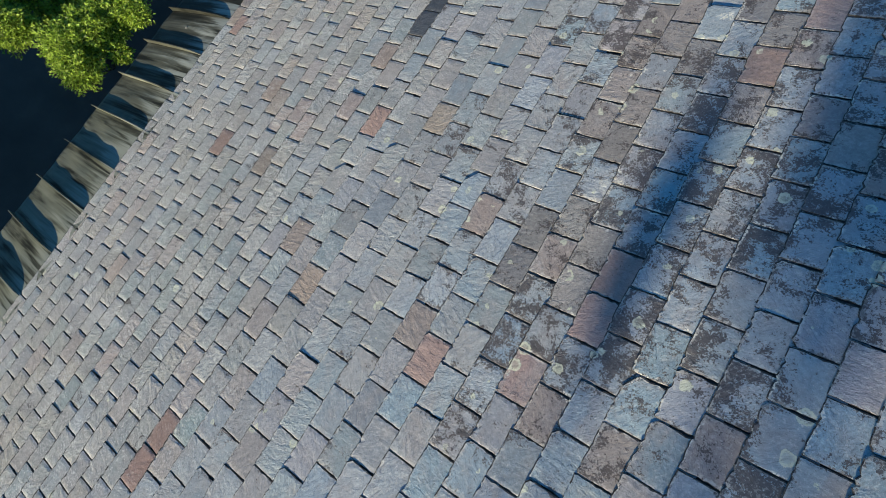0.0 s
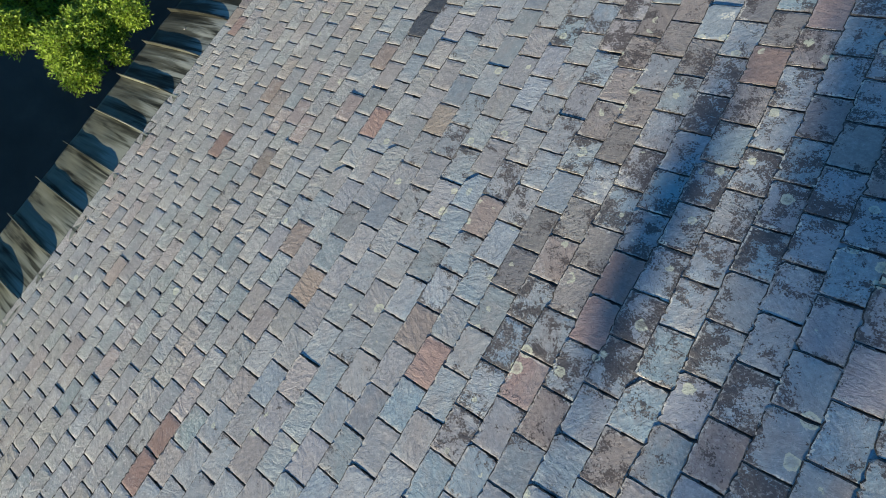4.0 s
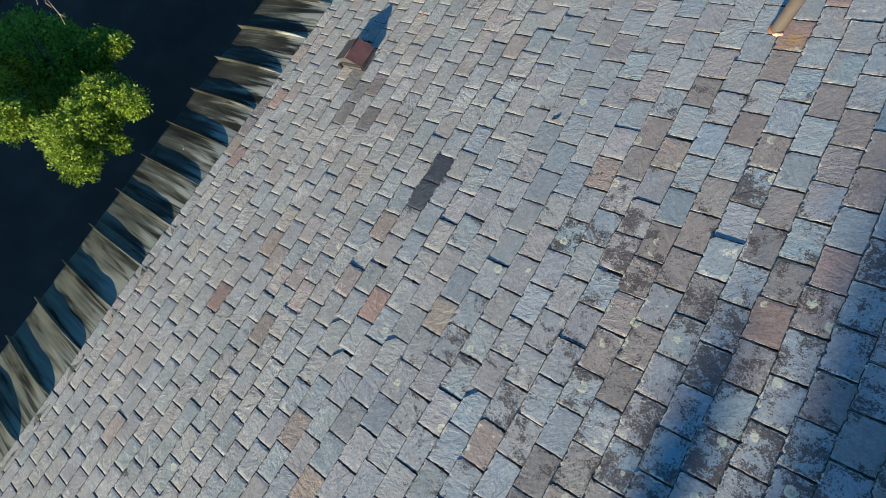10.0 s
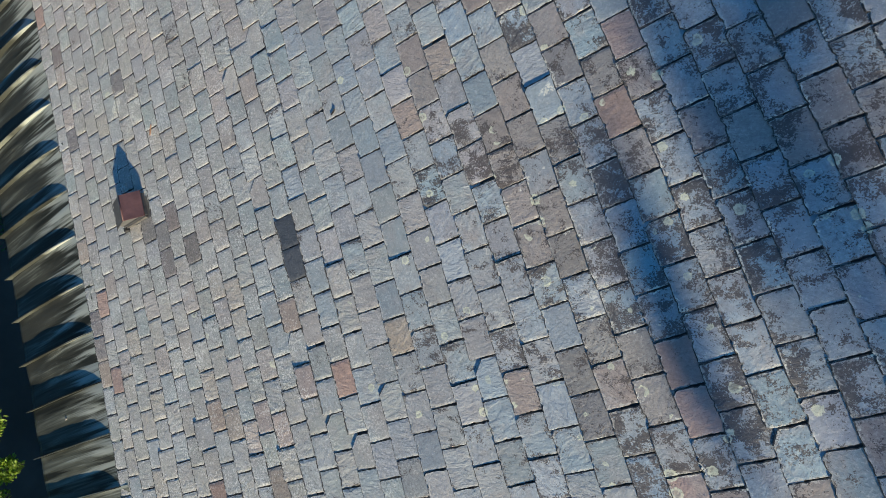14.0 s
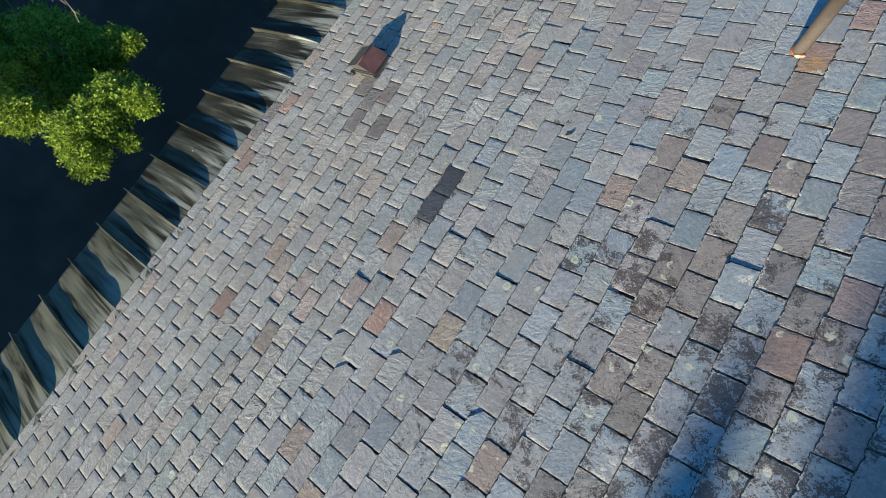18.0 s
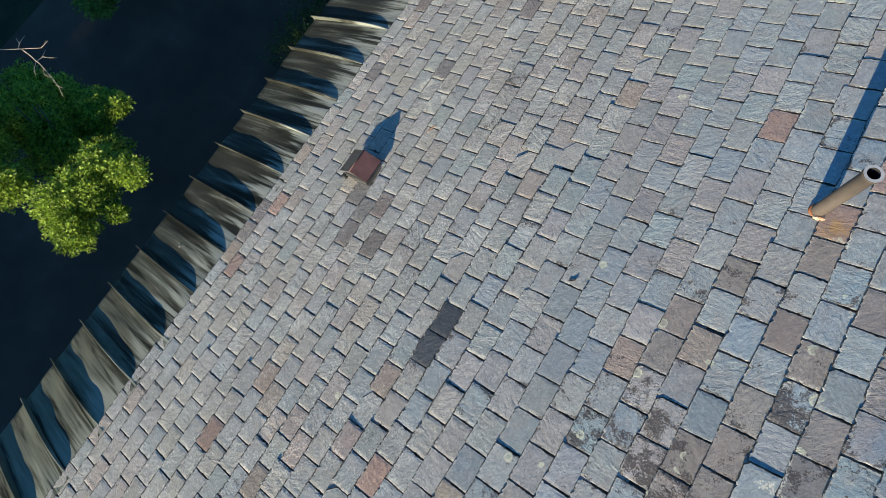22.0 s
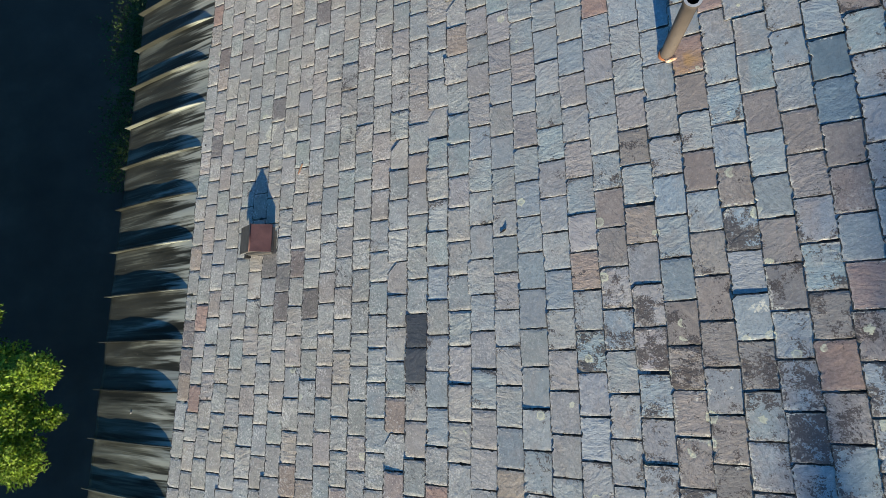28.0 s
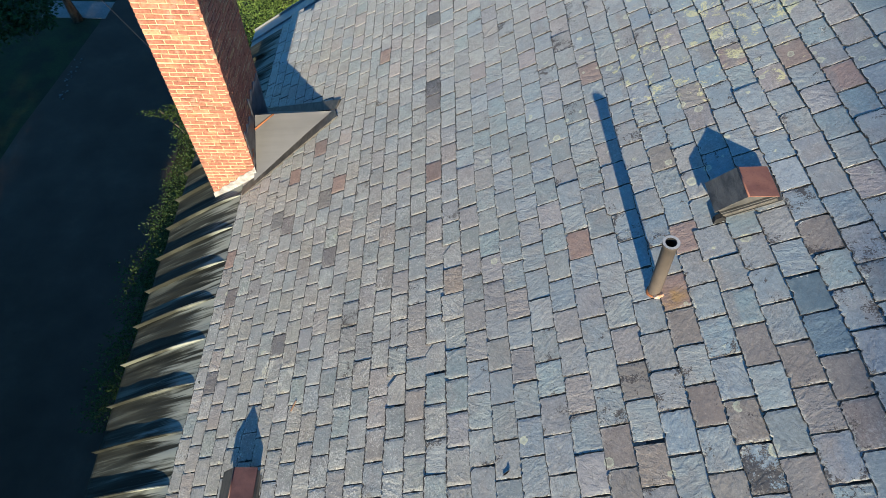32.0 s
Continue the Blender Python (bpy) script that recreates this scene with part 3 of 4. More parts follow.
def seam_mesh():
    bm = bmesh.new()
    ring = []
    for t, h in ((-0.02, 1.0), (0.15, 1.0), (0.3, 1.0), (0.45, 1.0), (0.6, 0.98), (0.72, 0.95), (0.82, 0.86), (0.9, 0.68), (0.96, 0.42), (1.0, 0.2)):
        x, h = EAVE + t * (FIELD + 0.02 - EAVE), SEAM_HIGH * h
        lift = 0.02 * math.sin(math.pi * max(t, 0))
        half = 0.004
        ring.append([bm.verts.new(c) for c in ((x, -half, lift - 0.01), (x, -half, lift + h - 0.012), (x, -half - 0.004, lift + h - 0.010), (x, -half - 0.004, lift + h), (x, half, lift + h), (x, half, lift - 0.01))])
    for a0, b0 in zip(ring, ring[1:]):
        for k in range(6):
            bm.faces.new((a0[k], a0[(k + 1) % 6], b0[(k + 1) % 6], b0[k]))
    bm.faces.new(ring[0])
    bm.faces.new(ring[-1][::-1])
    bmesh.ops.recalc_face_normals(bm, faces=bm.faces)
    me = bpy.data.meshes.new("seam")
    bm.to_mesh(me)
    bm.free()
    me.materials.append(APRON)
    return me


SEAM = seam_mesh()
for u in SEAMS:
    part("seam", SEAM, APRON, apron).location = (0, u, 0)

tagged(part("barge_board", box((EAVE + 0.1, FAR_END - 0.02, -0.20), (RIDGE, FAR_END + 0.012, -0.02), 0.004), LEAD), "dark metal barge trim on the roof's end", "trim", kind="structure").matrix_world = ROOF
lower = empty("porch_roof", ROOF @ pose(0, 0, -0.35), "pale grey sheet-metal porch roof beyond the slates", "porch roof", kind="structure")
part("metal_sheet", box((-6.9, FAR_END + 0.05, -0.06), (-4.2, FAR_END + 1.55, 0.0), 0.004), ZINC, lower)
for k in range(4):
    part("seam", box((-6.9, FAR_END + 0.2 + k * 0.42, 0.0), (-4.2, FAR_END + 0.214 + k * 0.42, 0.035), 0.002), ZINC, lower)

# ---- chimney ----
CH_X0, CH_X1, CH_Y0, CH_Y1 = -5.06, -4.29, 8.80, 10.02
CH_TOP = 9.95
chimney = empty("chimney", pose(0, 0, 0), "tall red brick chimney with whitened foot, standing through the eaves", "chimney")
part("chimney_core", box((CH_X0 + 0.004, CH_Y0 + 0.004, 5.3), (CH_X1 - 0.004, CH_Y1 - 0.004, CH_TOP)), MORTAR, chimney, "pale lime mortar joints")
COURSE, BRICK_L, BRICK_W = 0.0677, 0.2125, 0.105


def brick_mesh(length, seed):
    r = random.Random(seed)
    bm = box((0, -0.003, 0), (length, 0.04, COURSE - 0.015), 0.0035)
    for v in bm.verts:
        v.co += Vector((r.uniform(-0.004, 0.004), r.uniform(-0.003, 0.002), r.uniform(-0.003, 0.003)))
    me = bpy.data.meshes.new("brick")
    bm.to_mesh(me)
    bm.free()
    me.materials.append(BRICK)
    return me


brick_cache = {}


def lay_face(x, y, turn, width, low, high):
    """Courses of bricks on one face, from its lower corner, running along the face."""
    c = 0
    z = low
    while z < high:
        p = -(BRICK_L / 2 if c % 2 else 0.0)
        while p < width - 0.02:
            q0, q1 = max(p, 0.0), min(p + BRICK_L - 0.015, width)
            if q1 - q0 > 0.03:
                key = (round(q1 - q0, 3), rng.randrange(9))
                if key not in brick_cache:
                    brick_cache[key] = brick_mesh(*key)
                b = part("brick", brick_cache[key], BRICK, chimney)
                b.matrix_world = Matrix.Translation((x, y, 0)) @ pose(0, 0, 0, 0, 0, turn) @ pose(q0, rng.uniform(-0.004, 0.003), z + rng.uniform(-0.002, 0.002), 0, rng.uniform(-0.6, 0.6), rng.uniform(-0.6, 0.6))
            p += BRICK_L
        z += COURSE
        c += 1


lay_face(CH_X0, CH_Y0, 0, CH_X1 - CH_X0, 6.32, CH_TOP - 0.1)
lay_face(CH_X1, CH_Y0, 90, CH_Y1 - CH_Y0, 6.75, CH_TOP - 0.1)


def chimney_foot():
    z0, z1 = on_roof(-6.04, 8.8).z, on_roof(-5.11, 8.8).z
    bm = bmesh.new()
    n = 14
    lows, highs = [], []
    for i in range(n + 1):
        t = i / n
        x = CH_X0 - 0.012 + t * (CH_X1 - CH_X0 + 0.024)
        lows.append((x, z0 + (z1 - z0) * t - 0.03))
        highs.append((x, z0 + (z1 - z0) * t + 0.13 + 0.10 * t + 0.018 * math.sin(i * 2.3) + 0.008 * math.sin(i * 5.1)))
    rows = []
    for y in (CH_Y0 - 0.012, CH_Y0 + 0.02):
        rows.append(([bm.verts.new((p, y, q)) for p, q in lows], [bm.verts.new((p, y, q)) for p, q in highs]))
    (l0, h0), (l1, h1) = rows
    for i in range(n):
        bm.faces.new((l0[i], l0[i + 1], h0[i + 1], h0[i]))
        bm.faces.new((h0[i], h0[i + 1], h1[i + 1], h1[i]))
    return bm


part("limewashed_foot", chimney_foot(), WHITE, chimney, "whitened mortar at the chimney's foot")
part("chimney_cap", box((CH_X0 - 0.06, CH_Y0 - 0.06, CH_TOP), (CH_X1 + 0.06, CH_Y1 + 0.06, CH_TOP + 0.10), 0.012), MORTAR, chimney, "pale mortar cap")


# the metal saddle that sheds water round the chimney
def saddle():
    g = empty("chimney_saddle", ROOF, "grey sheet-metal saddle between chimney and slates", "flashing", kind="structure")
    inv = ROOF.inverted()
    mid = (CH_Y0 + CH_Y1) / 2
    top = inv @ Vector((CH_X1 - 0.02, mid, on_roof(-4.95, mid).z + 0.62))
    tip = Vector((-3.66, top.y, 0.035))
    near, far = Vector((-5.12, CH_Y0 - 0.15, 0.03)), Vector((-5.12, CH_Y1 + 0.20, 0.03))
    for corner, name, mat in ((near, "saddle_plate", SADDLE), (far, "saddle_plate", SADDLE)):
        bm = bmesh.new()
        n = 10
        rows = []
        for i in range(n + 1):
            t = i / n
            hi, lo = top.lerp(tip, t), corner.lerp(tip, t)
            rows.append([bm.verts.new(hi.lerp(lo, s) + Vector((0, 0, 0.006 * noise.noise((t * 4, s * 4, corner.y))))) for s in (0, 0.25, 0.5, 0.75, 1.0)])
        for r0, r1 in zip(rows, rows[1:]):
            for k in range(4):
                bm.faces.new((r0[k], r0[k + 1], r1[k + 1], r1[k])).smooth = True
        bmesh.ops.remove_doubles(bm, verts=bm.verts, dist=0.001)
        part(name, bm, mat, g)
        way = (tip - corner).normalized()
        side = Vector((way.y, -way.x, 0)) * (1 if corner is near else -1)
        tray = bmesh.new()
        quad = [corner + Vector((-0.25, 0, 0.012)), tip + Vector((0.05, 0, 0.012)), tip + side * 0.20 + Vector((0.02, 0, 0.012)), corner + side * 0.20 + Vector((-0.3, 0, 0.012))]
        lo_ring = [tray.verts.new(q - Vector((0, 0, 0.03))) for q in quad]
        hi_ring = [tray.verts.new(q) for q in quad]
        tray.faces.new(hi_ring)
        for k in range(4):
            tray.faces.new((lo_ring[k], lo_ring[(k + 1) % 4], hi_ring[(k + 1) % 4], hi_ring[k]))
        part("valley_tray", tray, DULL, g, "grey valley tray beside the saddle")
    strip = tube([top.lerp(near, 0.22).lerp(tip, 0.03) + Vector((0, -0.012, 0.012)), top.lerp(tip, 0.27) + Vector((0, -0.01, 0.010))], [0.016, 0.012], 6)
    part("copper_strip", strip, RUSTY, g, "bright copper strip along the fold")
    return g


saddle()
def flashing(y0, y1, low, high, out, seed):
    """A dressed sheet of lead on the chimney's side, with a wavy top and dents."""
    r = random.Random(seed)
    bm = bmesh.new()
    rows, n, m = [], 12, 8
    for i in range(n + 1):
        y = y0 + (y1 - y0) * i / n
        top = high + 0.04 * math.sin(i * 1.7 + seed) + r.uniform(-0.02, 0.02)
        rows.append([bm.verts.new((CH_X1 + out + 0.004 * (noise.noise((y * 7, j * 0.9, seed)) + 1), y, low + (top - low) * j / m)) for j in range(m + 1)])
    for r0, r1 in zip(rows, rows[1:]):
        for j in range(m):
            bm.faces.new((r0[j], r1[j], r1[j + 1], r0[j + 1])).smooth = True
    edge = [e for e in bm.edges if e.is_boundary]
    got = bmesh.ops.extrude_edge_only(bm, edges=edge)
    for v in got["geom"]:
        if isinstance(v, bmesh.types.BMVert):
            v.co.x = CH_X1 + 0.001
    return bm


SHEET = metal_material("wrinkled_lead", (0.05, 0.05, 0.062), (0.17, 0.165, 0.18), 0.4, 0.5)
part("lead_flashing", flashing(CH_Y0 + 0.03, CH_Y0 + 0.60, 6.75, 7.66, 0.004, 1), SHEET, chimney, "patched grey lead flashing")
part("lead_flashing", flashing(CH_Y0 + 0.52, CH_Y1 - 0.02, 6.95, 7.85, 0.009, 2), SHEET, chimney, "patched grey lead flashing")


# ---- vents and pipe ----
def vent(name, v, u, wide, deep, high, red, label):
    """A gabled metal roof vent; its ridge runs along the eaves."""
    g = empty(name, ROOF @ pose(v, u, 0.012), label, "roof vent", "roof vents")
    b0, r0, c0 = (-0.01, 0.62 * high), (0.50 * wide, high), (0.90 * wide, 0.34 * high)
    body = part("vent_body", prism([(0.03, 0), (0.02, 0.57 * high), (0.50 * wide, 0.93 * high), (0.87 * wide, 0.34 * high), (0.87 * wide, 0)], 0.02, deep - 0.02), PALE, g, "pale metal body")
    part("roof_panel", prism([b0, r0, (r0[0], r0[1] - 0.008), (b0[0], b0[1] - 0.008)], 0.0, deep), DULL, g, "dark streaked metal panel")
    part("roof_panel", prism([r0, c0, (c0[0], c0[1] - 0.008), (r0[0], r0[1] - 0.008)], 0.0, deep), red, g, "red-brown metal panel")
    part("ridge_cap", tube([(r0[0], -0.004, r0[1] + 0.001), (r0[0], deep + 0.004, r0[1] + 0.001)], [0.007, 0.007], 8), red, g)
    part("base_flange", box((0.01, -0.016, -0.004), (0.93 * wide, deep - 0.06, 0.010), 0.003), PALE, g, "flat pale metal flange under the vent")
    part("front_strip", box((0.03, -0.006, 0.012), (0.86 * wide, 0.019, 0.012 + 0.16 * high), 0.002), DULL, body, "grey metal strip across the front")
    for rise in (0.20, 0.34):
        part("fold", box((0.03, -0.002, rise * high), (0.86 * wide, 0.02, rise * high + 0.006), 0.002), PALE, body, "bright folded seam")
    part("mouth", prism([(-0.05, -0.004), (0.06, -0.004), (0.03, 0.3 * high), (-0.02, 0.26 * high)], -0.03, 0.015), BLACK, body, "dark open mouth under the eave")
    return g


vent("roof_vent", 0.80, 5.56, 0.50, 0.30, 0.175, COPPER, "gabled metal roof vent with red-brown and dark panels")
vent("roof_vent", -4.34, 3.97, 0.46, 0.30, 0.20, MAROON, "small rusty gabled roof vent near the eaves")

stack = empty("vent_pipe", ROOF @ pose(0.19, 5.09, 0), "weathered tan iron soil pipe with a rusty foot", "pipe")
lean = Vector((0.285, -0.005, 0.630)).normalized()      # plumb but for a slight lean
LONG = 0.69
tube_part = part("pipe", tube([lean * -0.1, lean * 0.5 * LONG, lean * (LONG - 0.032), lean * (LONG - 0.03), lean * LONG], [0.051, 0.051, 0.051, 0.0595, 0.0595], 24, False), PIPE, stack)
part("inner_pipe", tube([lean * (LONG - 0.3), lean * LONG], [0.041, 0.041], 24, False), BLACK, tube_part, "black inside of the pipe")
rim = bmesh.new()
q = lean.to_track_quat("Z", "Y")
for r_out, r_in in ((0.060, 0.040),):
    outer = [rim.verts.new(lean * LONG + q @ Vector((r_out * math.cos(k * math.tau / 24), r_out * math.sin(k * math.tau / 24), 0))) for k in range(24)]
    inner = [rim.verts.new(lean * LONG + q @ Vector((r_in * math.cos(k * math.tau / 24), r_in * math.sin(k * math.tau / 24), 0))) for k in range(24)]
    for k in range(24):
        rim.faces.new((outer[k], outer[(k + 1) % 24], inner[(k + 1) % 24], inner[k]))
part("rim", rim, PALE_RIM, tube_part, "grey metal rim")
part("collar", tube([lean * -0.03, lean * 0.008, lean * 0.014], [0.064, 0.060, 0.056], 24), RUSTY, stack, "rusty orange collar")
splash = bmesh.new()
bmesh.ops.create_icosphere(splash, subdivisions=2, radius=0.032)
for vert in splash.verts:
    vert.co = Vector((vert.co.x * 1.5, vert.co.y * 0.7, vert.co.z * 0.45)) * (1 + 0.35 * noise.noise(vert.co * 40)) + Vector((0.035, -0.062, 0.02))
part("rust_scab", splash, SCAB, stack, "flaking orange and pale rust at the foot")


# ---- ground, driveway, path ----
def sheet(name, outline, z, material, label, category, thick=0.0):
    bm = bmesh.new()
    if thick:
        bm = prism(outline, z - thick, z, 2)
    else:
        bm.faces.new([bm.verts.new((p, q, z)) for p, q in outline])
    tagged(part(name, bm, material), label, category, kind="structure")


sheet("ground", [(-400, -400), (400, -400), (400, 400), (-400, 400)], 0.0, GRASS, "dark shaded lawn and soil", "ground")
sheet("driveway", [(-14.9, -30), (-8.6, -30), (-8.6, 6), (-9.2, 10), (-9.7, 16), (-9.4, 25.5), (-14.2, 25.5), (-14.6, 21), (-15.0, 17), (-15.3, 10)], 0.012, ASPHALT, "dark asphalt driveway in deep shade", "driveway")
for x in (-15.5, -16.72):
    tagged(part("paving_slab", box((x - 0.03, 23.12, -0.1), (x + 1.2, 24.25, 0.03), 0.01), CONCRETE), "pale concrete paving slab beyond the driveway", "paving slab", "paving slabs by the driveway", "structure")


def pebble_mesh(seed):
    r = random.Random(seed)
    bm = bmesh.new()
    bmesh.ops.create_icosphere(bm, subdivisions=1, radius=0.06)
    for v in bm.verts:
        v.co = Vector((v.co.x * 1.2, v.co.y, v.co.z * 0.6)) * r.uniform(0.8, 1.2)
    me = bpy.data.meshes.new("stone")
    bm.to_mesh(me)
    bm.free()
    me.materials.append(STONE)
    return me


pebbles = [pebble_mesh(k) for k in range(4)]
for k in range(26):
    t = rng.random()
    ob = tagged(new("stone", pebbles[k % 4]), "small pale stone on the driveway's edge", "stone", "stones along the driveway")
    ob.matrix_world = pose(-14.28 - 0.15 * t + rng.uniform(-.15, .15), 18.4 + 2.4 * t, 0.03, 0, 0, rng.uniform(0, 360)) @ Matrix.Scale(rng.uniform(0.25, 0.7), 4)
cable = tube([(-10.6, 16.9, 5.9), (-9.5, 15.58, 5.5), (-8.43, 14.49, 5.35), (-6.6, 12.6, 5.25), (WALL_X + 0.02, 11.2, 5.2)], [0.008] * 5, 6)
tagged(part("cable", cable, BLACK), "thin dark overhead service cable", "cable")

# ---- plants ----
def leaf_cloud(name, blobs, count, size, material, seed, flat=0.35, slim=0.26):
    """Many small folded leaves, scattered in clumps over the shells of some blobs."""
    r = np.random.default_rng(seed)
    weight = np.array([b[3] * b[4] * b[5] for b in blobs]) ** 0.67
    which = r.choice(len(blobs), count, p=weight / weight.sum())
    bl = np.array(blobs)[which]
    d = r.normal(size=(count, 3))
    d /= np.linalg.norm(d, axis=1)[:, None]
    deep = r.uniform(0.35, 1.0, count) ** 0.5
    bump = 1 + 0.25 * np.sin(d[:, 0] * 7 + which) * np.sin(d[:, 1] * 6 + 2 * which) + 0.12 * np.sin(d[:, 2] * 9 + which)
    at = bl[:, :3] + d * bl[:, 3:6] * (deep * bump)[:, None]
    axis = d * 0.6 + r.normal(size=(count, 3)) * 0.6
    axis[:, 2] *= 0.6
    axis /= np.linalg.norm(axis, axis=1)[:, None]
    up = np.array([0, 0, 1.0]) * (1 - flat) + r.normal(size=(count, 3)) * 0.45
    side = np.cross(axis, up)
    side /= np.linalg.norm(side, axis=1)[:, None] + 1e-6
    s = size * r.uniform(0.6, 1.35, count)[:, None]
    top = np.cross(side, axis)
    tips = [at, at + axis * s * 0.5 + side * s * slim + top * s * 0.07, at + axis * s, at + axis * s * 0.5 - side * s * slim + top * s * 0.07]
    verts = np.stack(tips, 1).reshape(-1, 3)
    faces = []
    for i in range(count):
        k = 4 * i
        faces += [(k, k + 1, k + 2), (k, k + 2, k + 3)]
    return mesh_of(name, verts.tolist(), faces, material)


def tree(x, y, height, blobs, count, size, leaf, label, seed, slim=0.26, foot=(0, 0)):
    """A tapered trunk, limbs to every blob of the crown, and the leaves."""
    g = empty("tree", pose(x, y, 0), label, "tree")
    r = random.Random(seed)
    fx, fy = foot
    top = 0.7 if foot == (0, 0) else 0.48
    trunk = tube([(fx, fy, -0.1), (fx + r.uniform(-.1, .1), fy + r.uniform(-.1, .1), height * 0.3), (fx + r.uniform(-.2, .2), fy + r.uniform(-.2, .2), height * top)], [0.035 * height ** 0.8 + 0.05, 0.026 * height ** 0.8 + 0.04, 0.03], 10)
    part("trunk", trunk, BARK, g)
    for b in blobs:
        start = Vector((fx, fy, min(height * 0.3, max(0.4, b[2] * 0.28))))
        end = Vector(b[:3]) + Vector((0, 0, 0.1))
        mid = start.lerp(end, 0.6) + Vector((r.uniform(-.1, .1), r.uniform(-.1, .1), -0.12 * height / 5))
        part("limb", tube([start, mid, end], [0.035, 0.02, 0.008], 7), BARK, g)
    part("crown", leaf_cloud("crown", blobs, count, size, leaf, seed, slim=slim), leaf, g)
    return g


# the tree beside the driveway: only its sunward side catches light
SUNWARD = [(2.7, -2.65, 3.5, 0.4, 0.38, 0.36), (2.25, -2.45, 3.5, 0.5, 0.4, 0.42), (2.45, -1.95, 3.55, 0.52, 0.42, 0.42), (2.95, -1.25, 3.7, 0.31, 0.29, 0.3), (2.4, -1.45, 3.6, 0.42, 0.33, 0.36), (3.05, -2.0, 3.4, 0.2, 0.18, 0.2), (1.2, -2.5, 3.45, 0.28, 0.26, 0.3), (0.95, -2.7, 3.45, 0.5, 0.42, 0.42), (0.1, -2.4, 3.5, 0.7, 0.6, 0.5)]
INNER = [(1.7, -1.3, 2.6, 0.5, 0.5, 0.5), (1.36, -0.42, 2.93, 0.26, 0.20, 0.2), (1.50, -0.25, 3.0, 0.16, 0.2, 0.2), (1.30, -0.18, 2.9, 0.20, 0.14, 0.16), (1.1, -0.5, 2.9, 0.35, 0.4, 0.3), (0.9, -1.7, 2.5, 0.8, 0.6, 0.5), (-0.3, -1.5, 2.5, 0.8, 0.6, 0.5), (0.85, -1.05, 4.02, 0.20, 0.13, 0.13), (0.65, -1.07, 3.98, 0.16, 0.12, 0.12), (0.42, -1.35, 3.95, 0.24, 0.12, 0.12), (0.15, -1.55, 3.15, 0.5, 0.22, 0.22), (-0.6, -1.5, 3.2, 0.5, 0.3, 0.25), (0.4, -1.1, 2.7, 0.9, 0.8, 0.6)]
REAR = [(-0.5, -0.95, 2.5, 0.7, 0.5, 0.5), (-1.2, -2.0, 3.4, 0.8, 0.7, 0.6), (0.5, -0.9, 2.3, 0.7, 0.7, 0.5), (-0.1, -0.75, 2.4, 0.5, 0.4, 0.4)]
young = tree(-11.0, 4.0, 5.0, SUNWARD + INNER + REAR,
     100000, 0.062, LEAF, "leafy young tree beside the driveway, partly sunlit", 3, 0.27, (0.35, -1.7))
TWIGS = [[(-0.63, -0.89), (-0.2, -0.78), (0.06, -0.66), (0.31, -0.47), (0.51, -0.27), (0.6, -0.12)], [(0.31, -0.47), (0.49, -0.49), (0.64, -0.52), (0.78, -0.53), (1.0, -0.59), (1.19, -0.66), (1.35, -0.74)],
         [(0.64, -0.52), (0.67, -0.4), (0.68, -0.28)], [(0.67, -0.39), (0.79, -0.35), (0.88, -0.27)], [(0.24, -0.49), (0.2, -0.39), (0.17, -0.25)], [(0.2, -0.41), (0.1, -0.36)],
         [(0.65, -0.53), (0.72, -0.64), (0.81, -0.7)], [(-0.17, -0.75), (-0.21, -0.63)], [(0.81, -0.53), (0.91, -0.61), (0.99, -0.61)], [(1.19, -0.66), (1.3, -0.64)], [(0.55, -0.2), (0.52, -0.12)]]
knots = random.Random(12)
for path in TWIGS:
    n = len(path)
    thick = 0.009 if n > 5 else 0.004 + 0.0008 * n
    bent = [(px + 0.55 + knots.uniform(-.015, .015) * (0 < k), py - 0.08 + knots.uniform(-.015, .015) * (0 < k), 4.8 + 0.02 * k * knots.uniform(-1, 1)) for k, (px, py) in enumerate(path)]
    if path is TWIGS[0]:
        bent.insert(0, (-0.3, -1.2, 3.0))
    part("dead_twig", tube(bent, [thick * (1 - 0.55 * k / len(bent)) for k in range(len(bent))], 6), TWIG, young, "bare pale dead twig")
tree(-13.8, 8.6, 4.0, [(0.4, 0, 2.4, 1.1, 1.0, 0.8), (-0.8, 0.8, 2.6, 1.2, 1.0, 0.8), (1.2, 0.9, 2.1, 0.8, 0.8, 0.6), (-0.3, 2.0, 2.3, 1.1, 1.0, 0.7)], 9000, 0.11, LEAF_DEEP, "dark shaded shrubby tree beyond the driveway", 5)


tree(-13.0, 6.5, 3.6, [(0.35, -0.5, 2.3, 0.7, 0.6, 0.5), (-0.5, 0.3, 2.4, 0.8, 0.7, 0.5), (0.75, -0.95, 2.1, 0.4, 0.4, 0.35), (0.45, 0.6, 2.1, 0.6, 0.6, 0.45)], 22000, 0.08, LEAF_HEDGE, "dark green small tree in the shade by the driveway", 6, 0.26, (-0.9, 0.1))


